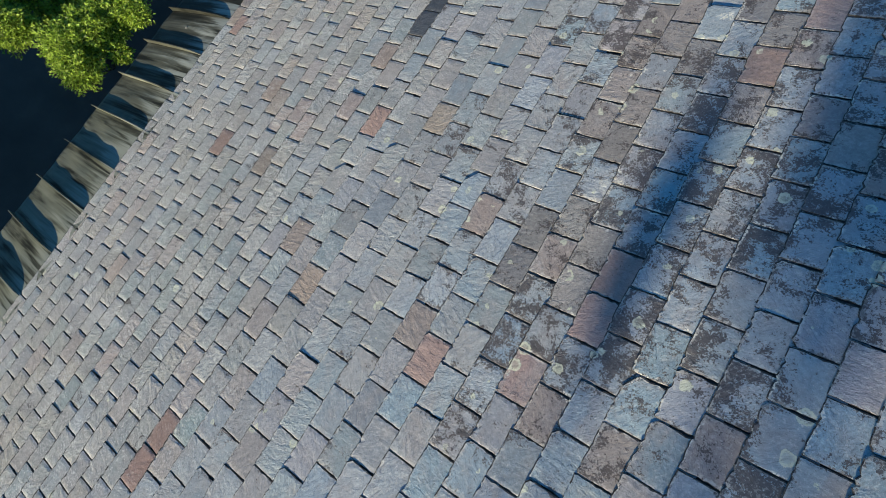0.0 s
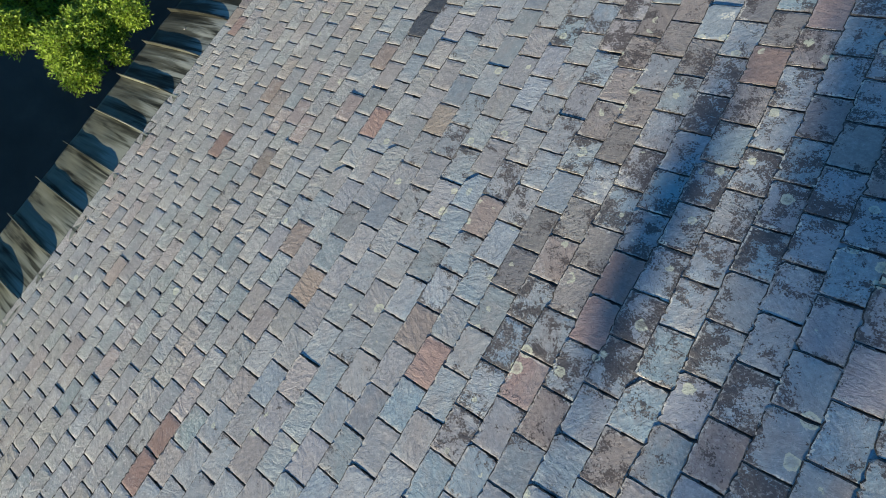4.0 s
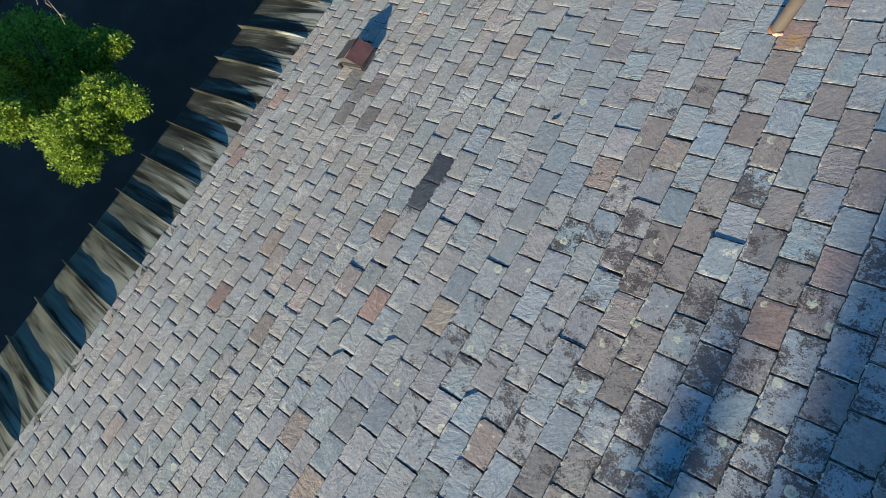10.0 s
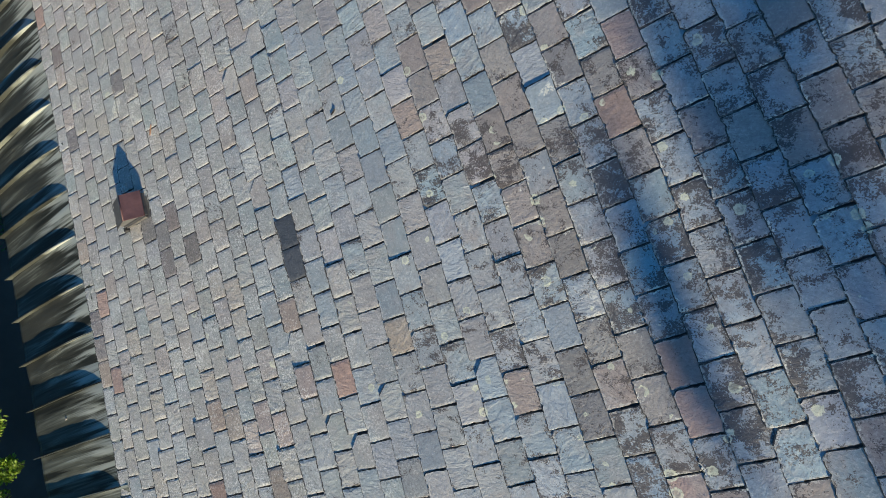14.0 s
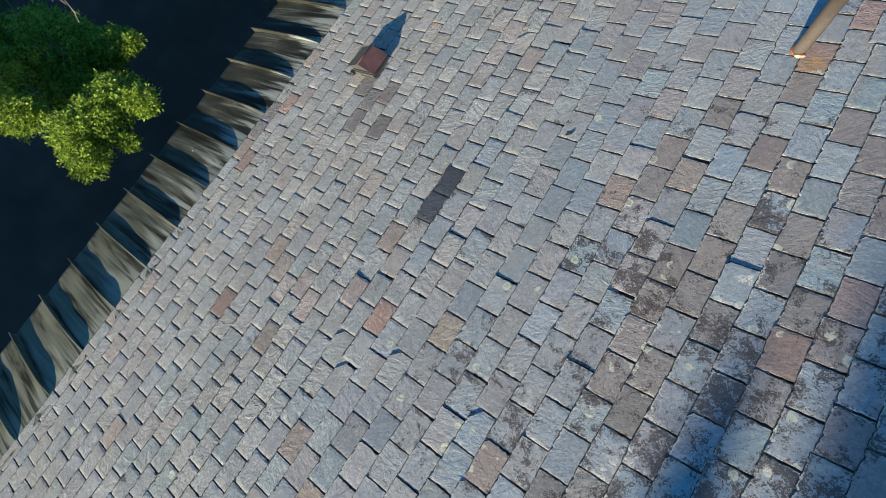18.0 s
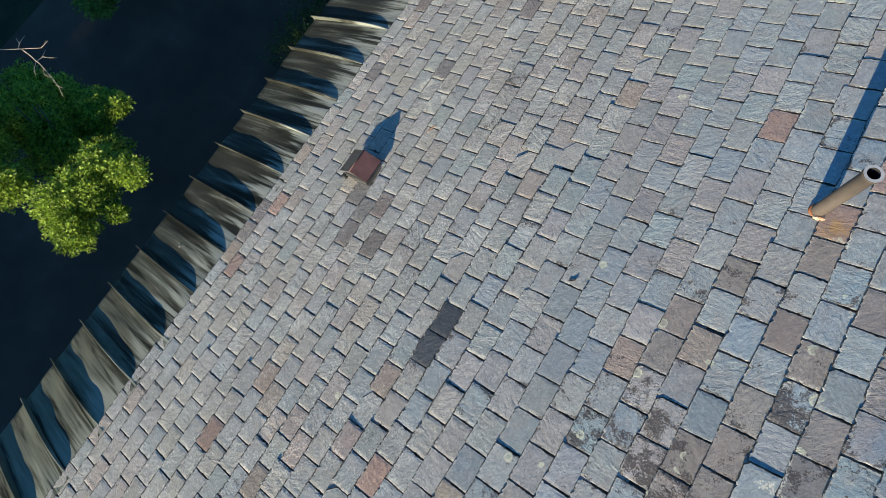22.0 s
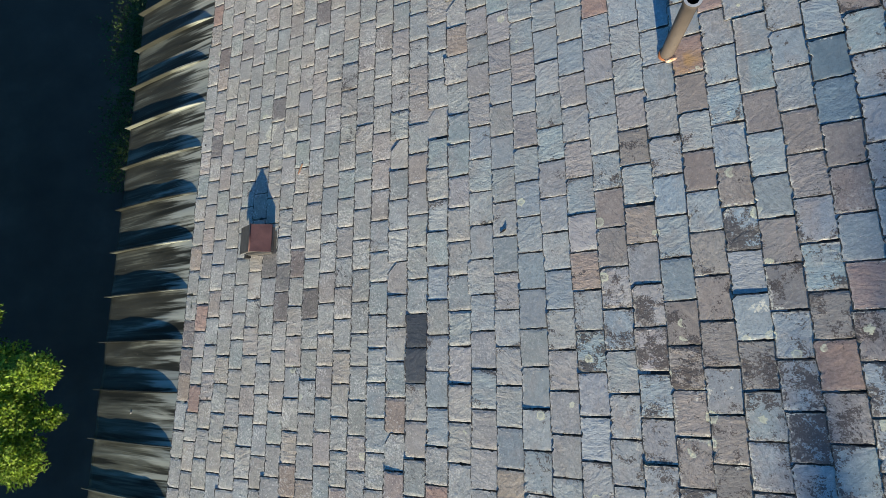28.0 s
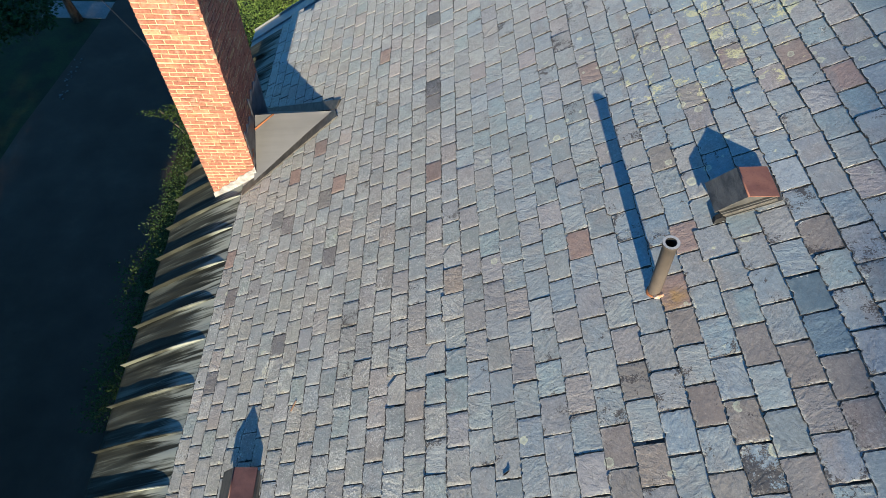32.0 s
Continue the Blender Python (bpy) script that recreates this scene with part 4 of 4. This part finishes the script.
def hedge(name, x0, x1, y0, y1, z, count, leaf, label, seed):
    g = empty(name, pose((x0 + x1) / 2, (y0 + y1) / 2, 0), label, "hedge")
    r = random.Random(seed)
    blobs = []
    n = max(2, int((y1 - y0) / 0.7))
    for i in range(n):
        y = (i + 0.5) / n * (y1 - y0) - (y1 - y0) / 2
        blobs.append((r.uniform(-.1, .1), y, z * 0.55, (x1 - x0) / 2 * r.uniform(.85, 1.1), 0.62, z * 0.5 * r.uniform(.85, 1.1)))
        part("stem", tube([(0, y, -0.05), (0.05, y, z * 0.5)], [0.03, 0.015], 6), BARK, g)
    part("foliage", leaf_cloud("foliage", blobs, count, 0.07, leaf, seed), leaf, g)
    return g


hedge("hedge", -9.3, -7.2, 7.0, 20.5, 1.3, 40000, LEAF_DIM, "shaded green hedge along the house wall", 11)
hedge("hedge", -9.6, -5.0, 19.8, 27.0, 1.8, 24000, LEAF_HEDGE, "sunlit green shrubs beyond the end of the house", 12)
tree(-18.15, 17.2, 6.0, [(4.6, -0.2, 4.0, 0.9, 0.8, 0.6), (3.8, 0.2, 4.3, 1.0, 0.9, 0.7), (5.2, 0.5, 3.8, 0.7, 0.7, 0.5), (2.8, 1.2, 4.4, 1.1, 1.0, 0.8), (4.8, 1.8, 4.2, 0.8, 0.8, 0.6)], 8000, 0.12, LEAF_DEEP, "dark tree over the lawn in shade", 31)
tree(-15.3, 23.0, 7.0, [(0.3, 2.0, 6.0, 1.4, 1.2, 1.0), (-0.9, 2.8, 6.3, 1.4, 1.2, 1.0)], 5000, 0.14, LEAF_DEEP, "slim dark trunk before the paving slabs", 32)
# the sapling also takes the darker leaves that have shade in their colour
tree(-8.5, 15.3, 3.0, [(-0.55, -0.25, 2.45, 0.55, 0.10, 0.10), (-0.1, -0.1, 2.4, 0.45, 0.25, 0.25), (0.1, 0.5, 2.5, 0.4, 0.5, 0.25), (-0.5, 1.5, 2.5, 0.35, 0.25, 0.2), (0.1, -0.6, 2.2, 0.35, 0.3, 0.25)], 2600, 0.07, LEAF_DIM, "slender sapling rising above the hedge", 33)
# tall unseen trees, added behind the walk to shade the driveway and the upper slates
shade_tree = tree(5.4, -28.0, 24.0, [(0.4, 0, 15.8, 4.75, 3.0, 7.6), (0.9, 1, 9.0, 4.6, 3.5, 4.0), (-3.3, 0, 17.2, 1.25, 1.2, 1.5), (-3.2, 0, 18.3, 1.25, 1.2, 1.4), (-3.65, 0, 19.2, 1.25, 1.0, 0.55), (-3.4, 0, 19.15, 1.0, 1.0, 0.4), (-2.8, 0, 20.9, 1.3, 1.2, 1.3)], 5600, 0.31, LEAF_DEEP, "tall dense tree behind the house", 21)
# leaf clumps placed to shape the shade's edge on the upper slates
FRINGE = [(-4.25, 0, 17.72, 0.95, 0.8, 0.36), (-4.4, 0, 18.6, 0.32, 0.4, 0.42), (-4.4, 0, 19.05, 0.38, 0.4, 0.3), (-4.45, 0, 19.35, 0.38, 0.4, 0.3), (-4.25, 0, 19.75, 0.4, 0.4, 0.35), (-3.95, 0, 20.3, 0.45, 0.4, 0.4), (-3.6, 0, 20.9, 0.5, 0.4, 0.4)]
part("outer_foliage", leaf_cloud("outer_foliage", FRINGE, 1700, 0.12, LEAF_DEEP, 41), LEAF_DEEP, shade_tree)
# a small clump added to cast the narrow dark streak
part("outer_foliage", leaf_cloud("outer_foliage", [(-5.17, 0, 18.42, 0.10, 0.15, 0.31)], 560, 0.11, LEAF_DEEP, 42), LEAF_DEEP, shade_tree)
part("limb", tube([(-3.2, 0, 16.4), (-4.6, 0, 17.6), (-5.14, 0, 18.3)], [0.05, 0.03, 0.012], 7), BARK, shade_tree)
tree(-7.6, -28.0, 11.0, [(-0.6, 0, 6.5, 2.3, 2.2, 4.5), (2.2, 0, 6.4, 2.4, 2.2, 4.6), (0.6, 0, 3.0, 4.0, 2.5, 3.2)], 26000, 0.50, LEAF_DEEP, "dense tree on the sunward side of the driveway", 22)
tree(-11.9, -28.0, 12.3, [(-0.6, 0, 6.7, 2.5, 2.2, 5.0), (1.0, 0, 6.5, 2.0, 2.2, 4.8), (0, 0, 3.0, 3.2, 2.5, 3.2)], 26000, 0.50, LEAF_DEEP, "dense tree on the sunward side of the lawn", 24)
# its small side blobs block sun from the driveway and the dark tree
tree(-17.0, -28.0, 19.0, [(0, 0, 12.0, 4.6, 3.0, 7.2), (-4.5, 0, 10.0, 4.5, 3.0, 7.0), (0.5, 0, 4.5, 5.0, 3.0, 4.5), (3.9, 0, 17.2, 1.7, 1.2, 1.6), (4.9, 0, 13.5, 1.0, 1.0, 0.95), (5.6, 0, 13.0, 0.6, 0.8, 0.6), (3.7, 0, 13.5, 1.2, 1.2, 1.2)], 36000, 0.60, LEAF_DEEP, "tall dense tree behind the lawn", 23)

# ---- small litter on the roof ----
LEAF_AT, STRAW_AT, STONE_AT = (-1.19, 3.875), (-0.13, 4.08, -52), (-6.27, 2.20)
STRAW = plain("dry_straw", (0.36, 0.26, 0.11), (0.48, 0.36, 0.16), 30.0)


def litter(name, bm, material, v, u, w, turn, label, category):
    ob = tagged(part(name, bm, material), label, category)
    ob.matrix_world = ROOF @ pose(v, u, w, 0, 0, turn)
    return ob


def curled_leaf(length, wide):
    bm = bmesh.new()
    rows = []
    for i in range(7):
        t = i / 6
        half = wide * math.sin(math.pi * min(max(t, 0.04), 0.97)) ** 0.7
        z = 0.012 + 0.03 * (t - 0.4) ** 2
        rows.append([bm.verts.new((length * (t - 0.5), p * half + 0.25 * wide * math.sin(t * 3), z + 0.012 * abs(p) + d)) for p in (-1, 0, 1) for d in (0.0, -0.003)])
    for r0, r1 in zip(rows, rows[1:]):
        for q in ((0, 2, 1), (2, 4, 1), (3, 1, 0), (5, 3, 0)):
            bm.faces.new((r0[q[0]], r0[q[1]], r1[q[1]], r1[q[0]]))
        bm.faces.new((r0[1], r0[0], r1[0], r1[1]))
        bm.faces.new((r0[4], r0[5], r1[5], r1[4]))
    return bm


litter("dead_leaf", curled_leaf(0.065, 0.007), BLACK, LEAF_AT[0], LEAF_AT[1], 0.003, 25, "small dark curled dead leaf lying on a slate", "leaf")
litter("straw", tube([(-0.09, 0, 0.014), (0, 0.004, 0.017), (0.09, 0, 0.014)], [0.003, 0.004, 0.002], 6), STRAW, STRAW_AT[0], STRAW_AT[1], 0.0, STRAW_AT[2], "short dry yellow straw lying on a slate", "straw")
SPLINTER = plain("split_wood", (0.26, 0.14, 0.075), (0.36, 0.24, 0.16), 30.0)
litter("wood_splinter", box((-0.06, -0.009, 0.022), (0.06, 0.009, 0.032), 0.003), SPLINTER, -3.60, 4.86, 0.0, 62, "orange-brown splinter of wood lying on the slates", "splinter")
litter("stone", pebbles[1].copy(), None, STONE_AT[0], STONE_AT[1], 0.034, 40, "small pale stone lying on the metal apron", "stone").scale = (0.28, 0.28, 0.28)

# ---- slates ----
JOINTS = (3.892, 3.775, 3.915, 3.796, 3.651, 3.782, 3.702, 3.527, 3.673, 3.54, 3.681, 3.522, 3.674, 3.537, 3.411, 3.531, 3.338, 3.535, 3.354, 3.527, 3.367,
          3.502, 3.327, 3.183, 3.342, 3.22, 3.376, 3.231, 3.114, 3.234, 3.096, 3.225, 3.071, 2.948, 2.781, 2.624)      # along the eaves: one joint of each course
SLATE_W, SLATE_L = 0.3035, 0.31
MARKS = {}
MARKS["dark"] = [(3.063, -2.098), (2.767, -2.094)]
MARKS["dun"] = [(3.11, -5.29), (2.8, -5.25), (3.35, -3.81), (3.85, -4.01), (3.71, -3.81), (3.82, -3.65), (6.75, -3.38), (5.66, -3.99), (5.43, -5.05), (8.66, -1.88), (10.2, -1.93), (0.9, 0.15), (6.67, -5.06), (3.52, -3.78), (3.32, -3.4), (8.72, -2.0), (7.62, -4.33), (7.55, -4.16), (7.7, -3.57)]
MARKS["rust"] = [(2.75, 1.02), (3.3, -5.04), (2.38, -5.03), (7.22, -5.3), (0.84, -3.76), (0.31, 0.6), (0.07, -0.05), (2.77, 1.0), (0.83, 0.86), (1.09, 0.81), (-1.59, -1.93), (7.9, -3.39), (9.95, -2.67), (5.54, 0.56), (3.28, 1.16), (6.58, 1.98), (7.05, 1.78), (1.64, -1.86), (3.44, -5.13), (5.59, -0.31), (5.02, 0.36), (7.47, -1.9), (7.86, 0.07), (7.26, 1.33), (-1.8, -1.86), (8.38, -4.15), (8.65, -3.78)]
MARKS["blue"] = [(3.89, 0.79), (4.34, 0.57), (3.38, 0.6), (3.35, 0.2), (3.07, 0.62), (3.55, 1.19), (3.76, -1.29), (3.63, -1.02), (3.37, -1.0), (3.52, -1.89), (1.59, 0.09), (1.01, -1.58), (1.07, 0.01), (2.29, -0.5), (2.29, -1.06), (0.84, -1.22), (-0.57, -1.28), (1.37, -0.6)]
MARKS["brown"] = [(2.46, 1.07), (4.15, 0.35), (4.04, 0.57), (3.57, 0.78), (3.51, 0.38), (3.08, 1.03), (3.28, 0.81), (3.23, 0.4), (3.05, 0.17), (2.9, 0.36), (2.81, 1.02), (4.5, 0.77), (4.27, 0.99), (4.17, 1.23), (4.0, 1.02), (5.21, 1.43), (2.46, 1.49), (2.32, 1.71), (2.47, 1.08), (2.86, 2.08), (1.96, 2.15), (2.2, 2.35), (1.08, 0.84), (0.88, 0.63), (0.88, 0.2), (2.82, 0.57), (2.35, 0.45), (1.21, 0.19), (3.06, 0.35), (2.89, 0.11), (2.66, 0.14), (2.49, 0.11), (2.29, 0.33), (1.96, 0.44), (4.44, -0.1), (4.84, 0.36), (6.46, 0.52), (7.07, 0.83), (0.38, -1.86), (0.3, -0.32), (1.39, 0.35)]
MARKS["deep"] = [(4.85, 1.15), (4.47, 1.21)]
MARKS["pale"] = [(5.84, 1.36)]
MARKS["tan"] = [(2.4, -5.3), (1.67, -3.4), (0.87, -2.92), (3.45, -0.54), (4.0, -5.25), (2.31, -2.28), (0.12, -1.46), (1.12, 0.66), (4.07, -0.22), (1.65, -3.57), (5.87, -1.64), (3.87, -0.16), (1.87, -1.15)]


BROKEN = [(3.43, -2.33), (1.88, -2.25), (6.03, -1.70), (4.88, -1.86), (4.63, -2.31), (1.15, -1.96), (1.20, -1.46), (1.43, -0.53), (0.4, 1.3)]


# how far the courses wander up the slope: a row for every place along the eaves, a value for every fourth course from the second
WANDER_U = (-1.0, 0.7, 2.5, 5.0, 7.0, 9.3)
WANDER = ((-0.04, 0.02, 0.03, -0.02, -0.02, 0.04, 0.04, 0.01, -0.05, -0.10),
          (-0.08, 0.02, 0.055, 0.02, -0.005, 0.035, 0.04, 0.01, -0.045, -0.09),
          (-0.03, 0.02, 0.03, 0.02, 0.03, 0.053, 0.02, -0.02, -0.08, -0.15),
          (0.0, 0.02, 0.0, 0.013, 0.015, -0.008, -0.02, -0.095, -0.15, -0.22),
          (0.015, 0.03, 0.0, 0.012, -0.035, -0.05, -0.06, -0.14, -0.21, -0.28),
          (-0.03, -0.05, 0.05, -0.045, -0.035, -0.05, -0.06, -0.14, -0.21, -0.28))


SLOTS = [(5.06, -0.34), (4.84, -1.95), (4.63, -2.34), (5.55, -0.10), (4.93, 1.11), (3.40, 0.98), (1.17, -1.92), (2.72, -0.02), (3.99, -0.12), (1.90, -2.17)]      # where a slate falls short of its neighbour


def butt(k, u=None):
    """Where the lower edge of a course lies up the slope."""
    v = FIELD + 0.2062 * k + 0.000384 * k * k
    if u is None:
        return v
    t = (k - 2) / 4
    rows = [np.interp(t, range(10), row) for row in WANDER]
    return v + float(np.interp(u, WANDER_U, rows))


def width_at(u):
    """The slates are laid a little closer along the middle of the far half."""
    return SLATE_W * float(np.interp(u, (-1.5, 0.8, 3.5, 5.0, 6.7, 8.0, 10.0), (1.07, 1.04, 1.0, 0.98, 0.95, 0.975, 1.0)))


def slate_shape(w, r, broken=False, old=False):
    """A slate with rubbed, chipped edges: its outline from the butt, its vertices and faces, and each face's edge
    colour, for wear and lee shade.
    """
    gap = r.uniform(0.0022, 0.0042)
    cut = [r.uniform(0.002, 0.006) if r.random() < 0.85 else r.uniform(0.012, 0.035) for _ in range(2)]
    if broken:
        cut[1] = r.uniform(0.06, 0.12)
    wild = 0.0042 if old else 0.0030
    bow = r.uniform(-0.003, 0.004)

    def nibble(small, large):
        return r.uniform(-small, small) + (r.uniform(0.4, 1.0) * large if r.random() < 0.13 else 0.0)

    tail = [(gap + cut[0], r.uniform(-0.002, 0.002))]
    for k in range(1, 14):
        t = k / 14
        if cut[0] / w + 0.02 < t < 1 - cut[1] / w - 0.02:
            tail.append((w * t + r.uniform(-0.006, 0.006), nibble(wild, 0.014) + bow * math.sin(t * math.pi)))
    tail.append((w - gap - cut[1], r.uniform(-0.002, 0.002)))
    left = [(gap + r.uniform(-0.001, 0.002), cut[0] * r.uniform(0.6, 1.3))]
    right = [(w - gap - r.uniform(-0.001, 0.002), cut[1] * r.uniform(0.6, 1.3))]
    for k in range(1, 9):
        q = 0.026 * k
        if q > left[0][1] + 0.012:
            left.append((gap + max(0.0, nibble(0.0012, 0.007)), q + r.uniform(-.007, .007)))
        if q > right[0][1] + 0.012:
            right.append((w - gap - max(0.0, nibble(0.0012, 0.007)), q + r.uniform(-.007, .007)))
    left.append((gap, SLATE_L))
    right.append((w - gap, SLATE_L))
    ring = tail + right + left[::-1]      # (along, up)
    thick = r.uniform(0.009, 0.013) if old else r.uniform(0.007, 0.011)
    lift = (0.027 if old else 0.020) + r.uniform(-0.002, 0.006)
    skew = r.uniform(-0.002, 0.003) if old else r.uniform(-0.003, 0.006)
    cx, cy = w / 2, SLATE_L / 2

    def high(p, q):
        return lift - (lift - 0.003) * q / SLATE_L + skew * (p / w - 0.5)

    verts, faces, wear_shade = [], [], []
    n = len(ring)
    puff = r.uniform(0.0018, 0.0045) if old else r.uniform(0.0005, 0.0022)
    for p, q in ring:       # the face, a finger's width in from the edges
        e = r.uniform(0.018, 0.036)
        ip, iq = p + math.copysign(min(e, abs(cx - p) * 0.6), cx - p), q + (r.uniform(0.022, 0.040) if q < 0.04 else 0.0)
        verts.append((iq, ip, high(ip, iq) + puff + r.uniform(-0.0005, 0.0005)))
    for p, q in ring:       # inner top, outer top, bottom
        e = r.uniform(0.004, 0.009) if p > cx else r.uniform(0.001, 0.003)
        ip, iq = p + math.copysign(min(e, abs(cx - p)), cx - p), q + ((r.uniform(0.010, 0.018) if old else r.uniform(0.005, 0.009)) if q < 0.03 else 0.0)
        verts.append((iq, ip, high(ip, iq) + r.uniform(-0.0006, 0.0006)))
    for p, q in ring:
        verts.append((q, p, high(p, q) - ((r.uniform(0.0012, 0.003) if old else r.uniform(0.002, 0.0045)) if q < 0.03 else r.uniform(0.001, 0.002))))
    for p, q in ring:
        verts.append((q, p, high(p, q) - thick))
    faces.append(tuple(reversed(range(n))))
    wear_shade.append(0)
    for i in range(n):
        j = (i + 1) % n
        faces += [(i, j, n + j, n + i), (n + i, n + j, 2 * n + j, 2 * n + i), (2 * n + i, 2 * n + j, 3 * n + j, 3 * n + i)]
        # shade put into the colour: lee edges always take the dark edge material
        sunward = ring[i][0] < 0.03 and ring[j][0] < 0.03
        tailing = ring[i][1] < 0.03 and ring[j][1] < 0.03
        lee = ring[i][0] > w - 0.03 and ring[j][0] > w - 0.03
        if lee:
            wear_shade += [0, 1, 1]
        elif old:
            wear_shade += [0, r.choice((1, 1, 1, 2)) if tailing else 0 if sunward and r.random() < 0.7 else r.choice((1, 0, 0, 2)), 1]
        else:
            wear_shade += [0, 1 if tailing and r.random() < 0.7 else r.choice((1, 1, 0, 0, 2)), 1]
    return verts, faces, wear_shade


def with_rim(me, counts):
    """Marks how near each vertex lies to its slate's edge: the inmost quarter of a slate's vertices 0, the rest 1."""
    values = []
    for n in counts:
        values += [0.0] * (n // 4) + [1.0] * (n - n // 4)
    me.attributes.new("rim", "FLOAT", "POINT").data.foreach_set("value", values)
    return me


def kind_of(u, v, wide):
    for kind, marks in MARKS.items():
        for mu, mv in marks:
            if u <= mu < u + wide and v <= mv < v + 0.215:
                return kind
    return "grey"


shapes = [slate_shape(SLATE_W, random.Random(100 + k)) for k in range(40)]
WHOLE = len(shapes)
old_shapes = [slate_shape(SLATE_W, random.Random(500 + k), old=True) for k in range(40)]
shapes += [slate_shape(SLATE_W, random.Random(300 + k), True) for k in range(6)]
single = {}
joined = {"verts": [], "faces": [], "index": [], "counts": []}
ORDER = list(SLATE_ALL)


def add_joined(shape, m, kind):
    verts, faces, wear_shade = shape
    base = len(joined["verts"])
    joined["counts"].append(len(verts))
    joined["verts"] += [m @ Vector(v) for v in verts]
    joined["faces"] += [tuple(base + i for i in f) for f in faces]
    joined["index"] += [len(ORDER) + w - 1 if w else ORDER.index(kind) for w in wear_shade]


def lay(k, u, wide):
    """One slate of course k, from u on along the eaves."""
    v = butt(k, u + wide / 2)
    if v < -5.0 and u > 8.75 and u + wide < 10.1:       # the chimney stands here
        return
    if -5.2 < v + 0.2 and v < -3.75 and abs(u + wide / 2 - 9.45) < 0.02 + 0.58 * (-3.8 - v) / 1.4:      # the saddle lies here
        return
    which = rng.randrange(WHOLE)
    if any(u <= bu < u + wide and v <= bv < v + 0.215 for bu, bv in BROKEN):
        which = WHOLE + rng.randrange(6)
    kind = kind_of(u, v, wide)
    old = v < -1.6 - 0.5 * noise.noise((u * 0.7, v * 0.7, 3.0))
    tilt = 0.5 if old else 0.55
    if any(abs(u + wide - 0.02 - su) < 0.085 and v <= sv < v + 0.215 for su, sv in SLOTS):
        wide -= rng.uniform(0.010, 0.018)
    slip = rng.uniform(-0.006, 0.004) - (rng.uniform(0.02, 0.05) if rng.random() < 0.006 else 0.0)
    turn = math.degrees(math.atan2(butt(k, u) - butt(k, u + wide), wide))
    m = Matrix.Translation((butt(k, u) + slip, u, rng.uniform(-0.001, 0.002))) @ pose(0, 0, 0, rng.uniform(-tilt, tilt), rng.uniform(-0.4, 0.5), turn + rng.uniform(-0.8, 0.8)) @ Matrix.Diagonal((1, wide / SLATE_W, 1, 1))
    if 0.3 < u < 4.9 and -1.15 < v < 2.3 and len(lone) < 300:
        key = (which, kind)
        if key not in single:
            verts, faces, wear_shade = shapes[which]
            single[key] = with_rim(mesh_of("slate", verts, faces, [SLATE_ONE[kind], EDGE, CRUMB], wear_shade), [len(verts)])
        ob = part("slate", single[key], None, roof)
        ob.matrix_local = m
        lone.append(ob)
    else:
        add_joined(old_shapes[which] if old and which < WHOLE else shapes[which], m, kind)


lone = []
k = 0
while butt(k, 3.0) < RIDGE - 0.1:
    first = JOINTS[k] if k < len(JOINTS) else 2.9 + 0.15 * (k % 2) + rng.uniform(-.03, .03)
    joints = [first]
    while joints[-1] < FAR_END - 0.05:
        joints.append(joints[-1] + width_at(joints[-1]))
    while joints[0] > NEAR_END:
        joints.insert(0, joints[0] - width_at(joints[0]))
    joints = [u + rng.uniform(-0.007, 0.007) for u in joints]
    for u0, u1 in zip(joints, joints[1:]):
        lay(k, u0, u1 - u0)
    k += 1
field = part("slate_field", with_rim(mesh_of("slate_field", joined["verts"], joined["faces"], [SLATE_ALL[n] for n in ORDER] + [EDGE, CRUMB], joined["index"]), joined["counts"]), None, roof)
tagged(field, "many weathered blue-grey slates in courses", kind="stuff")
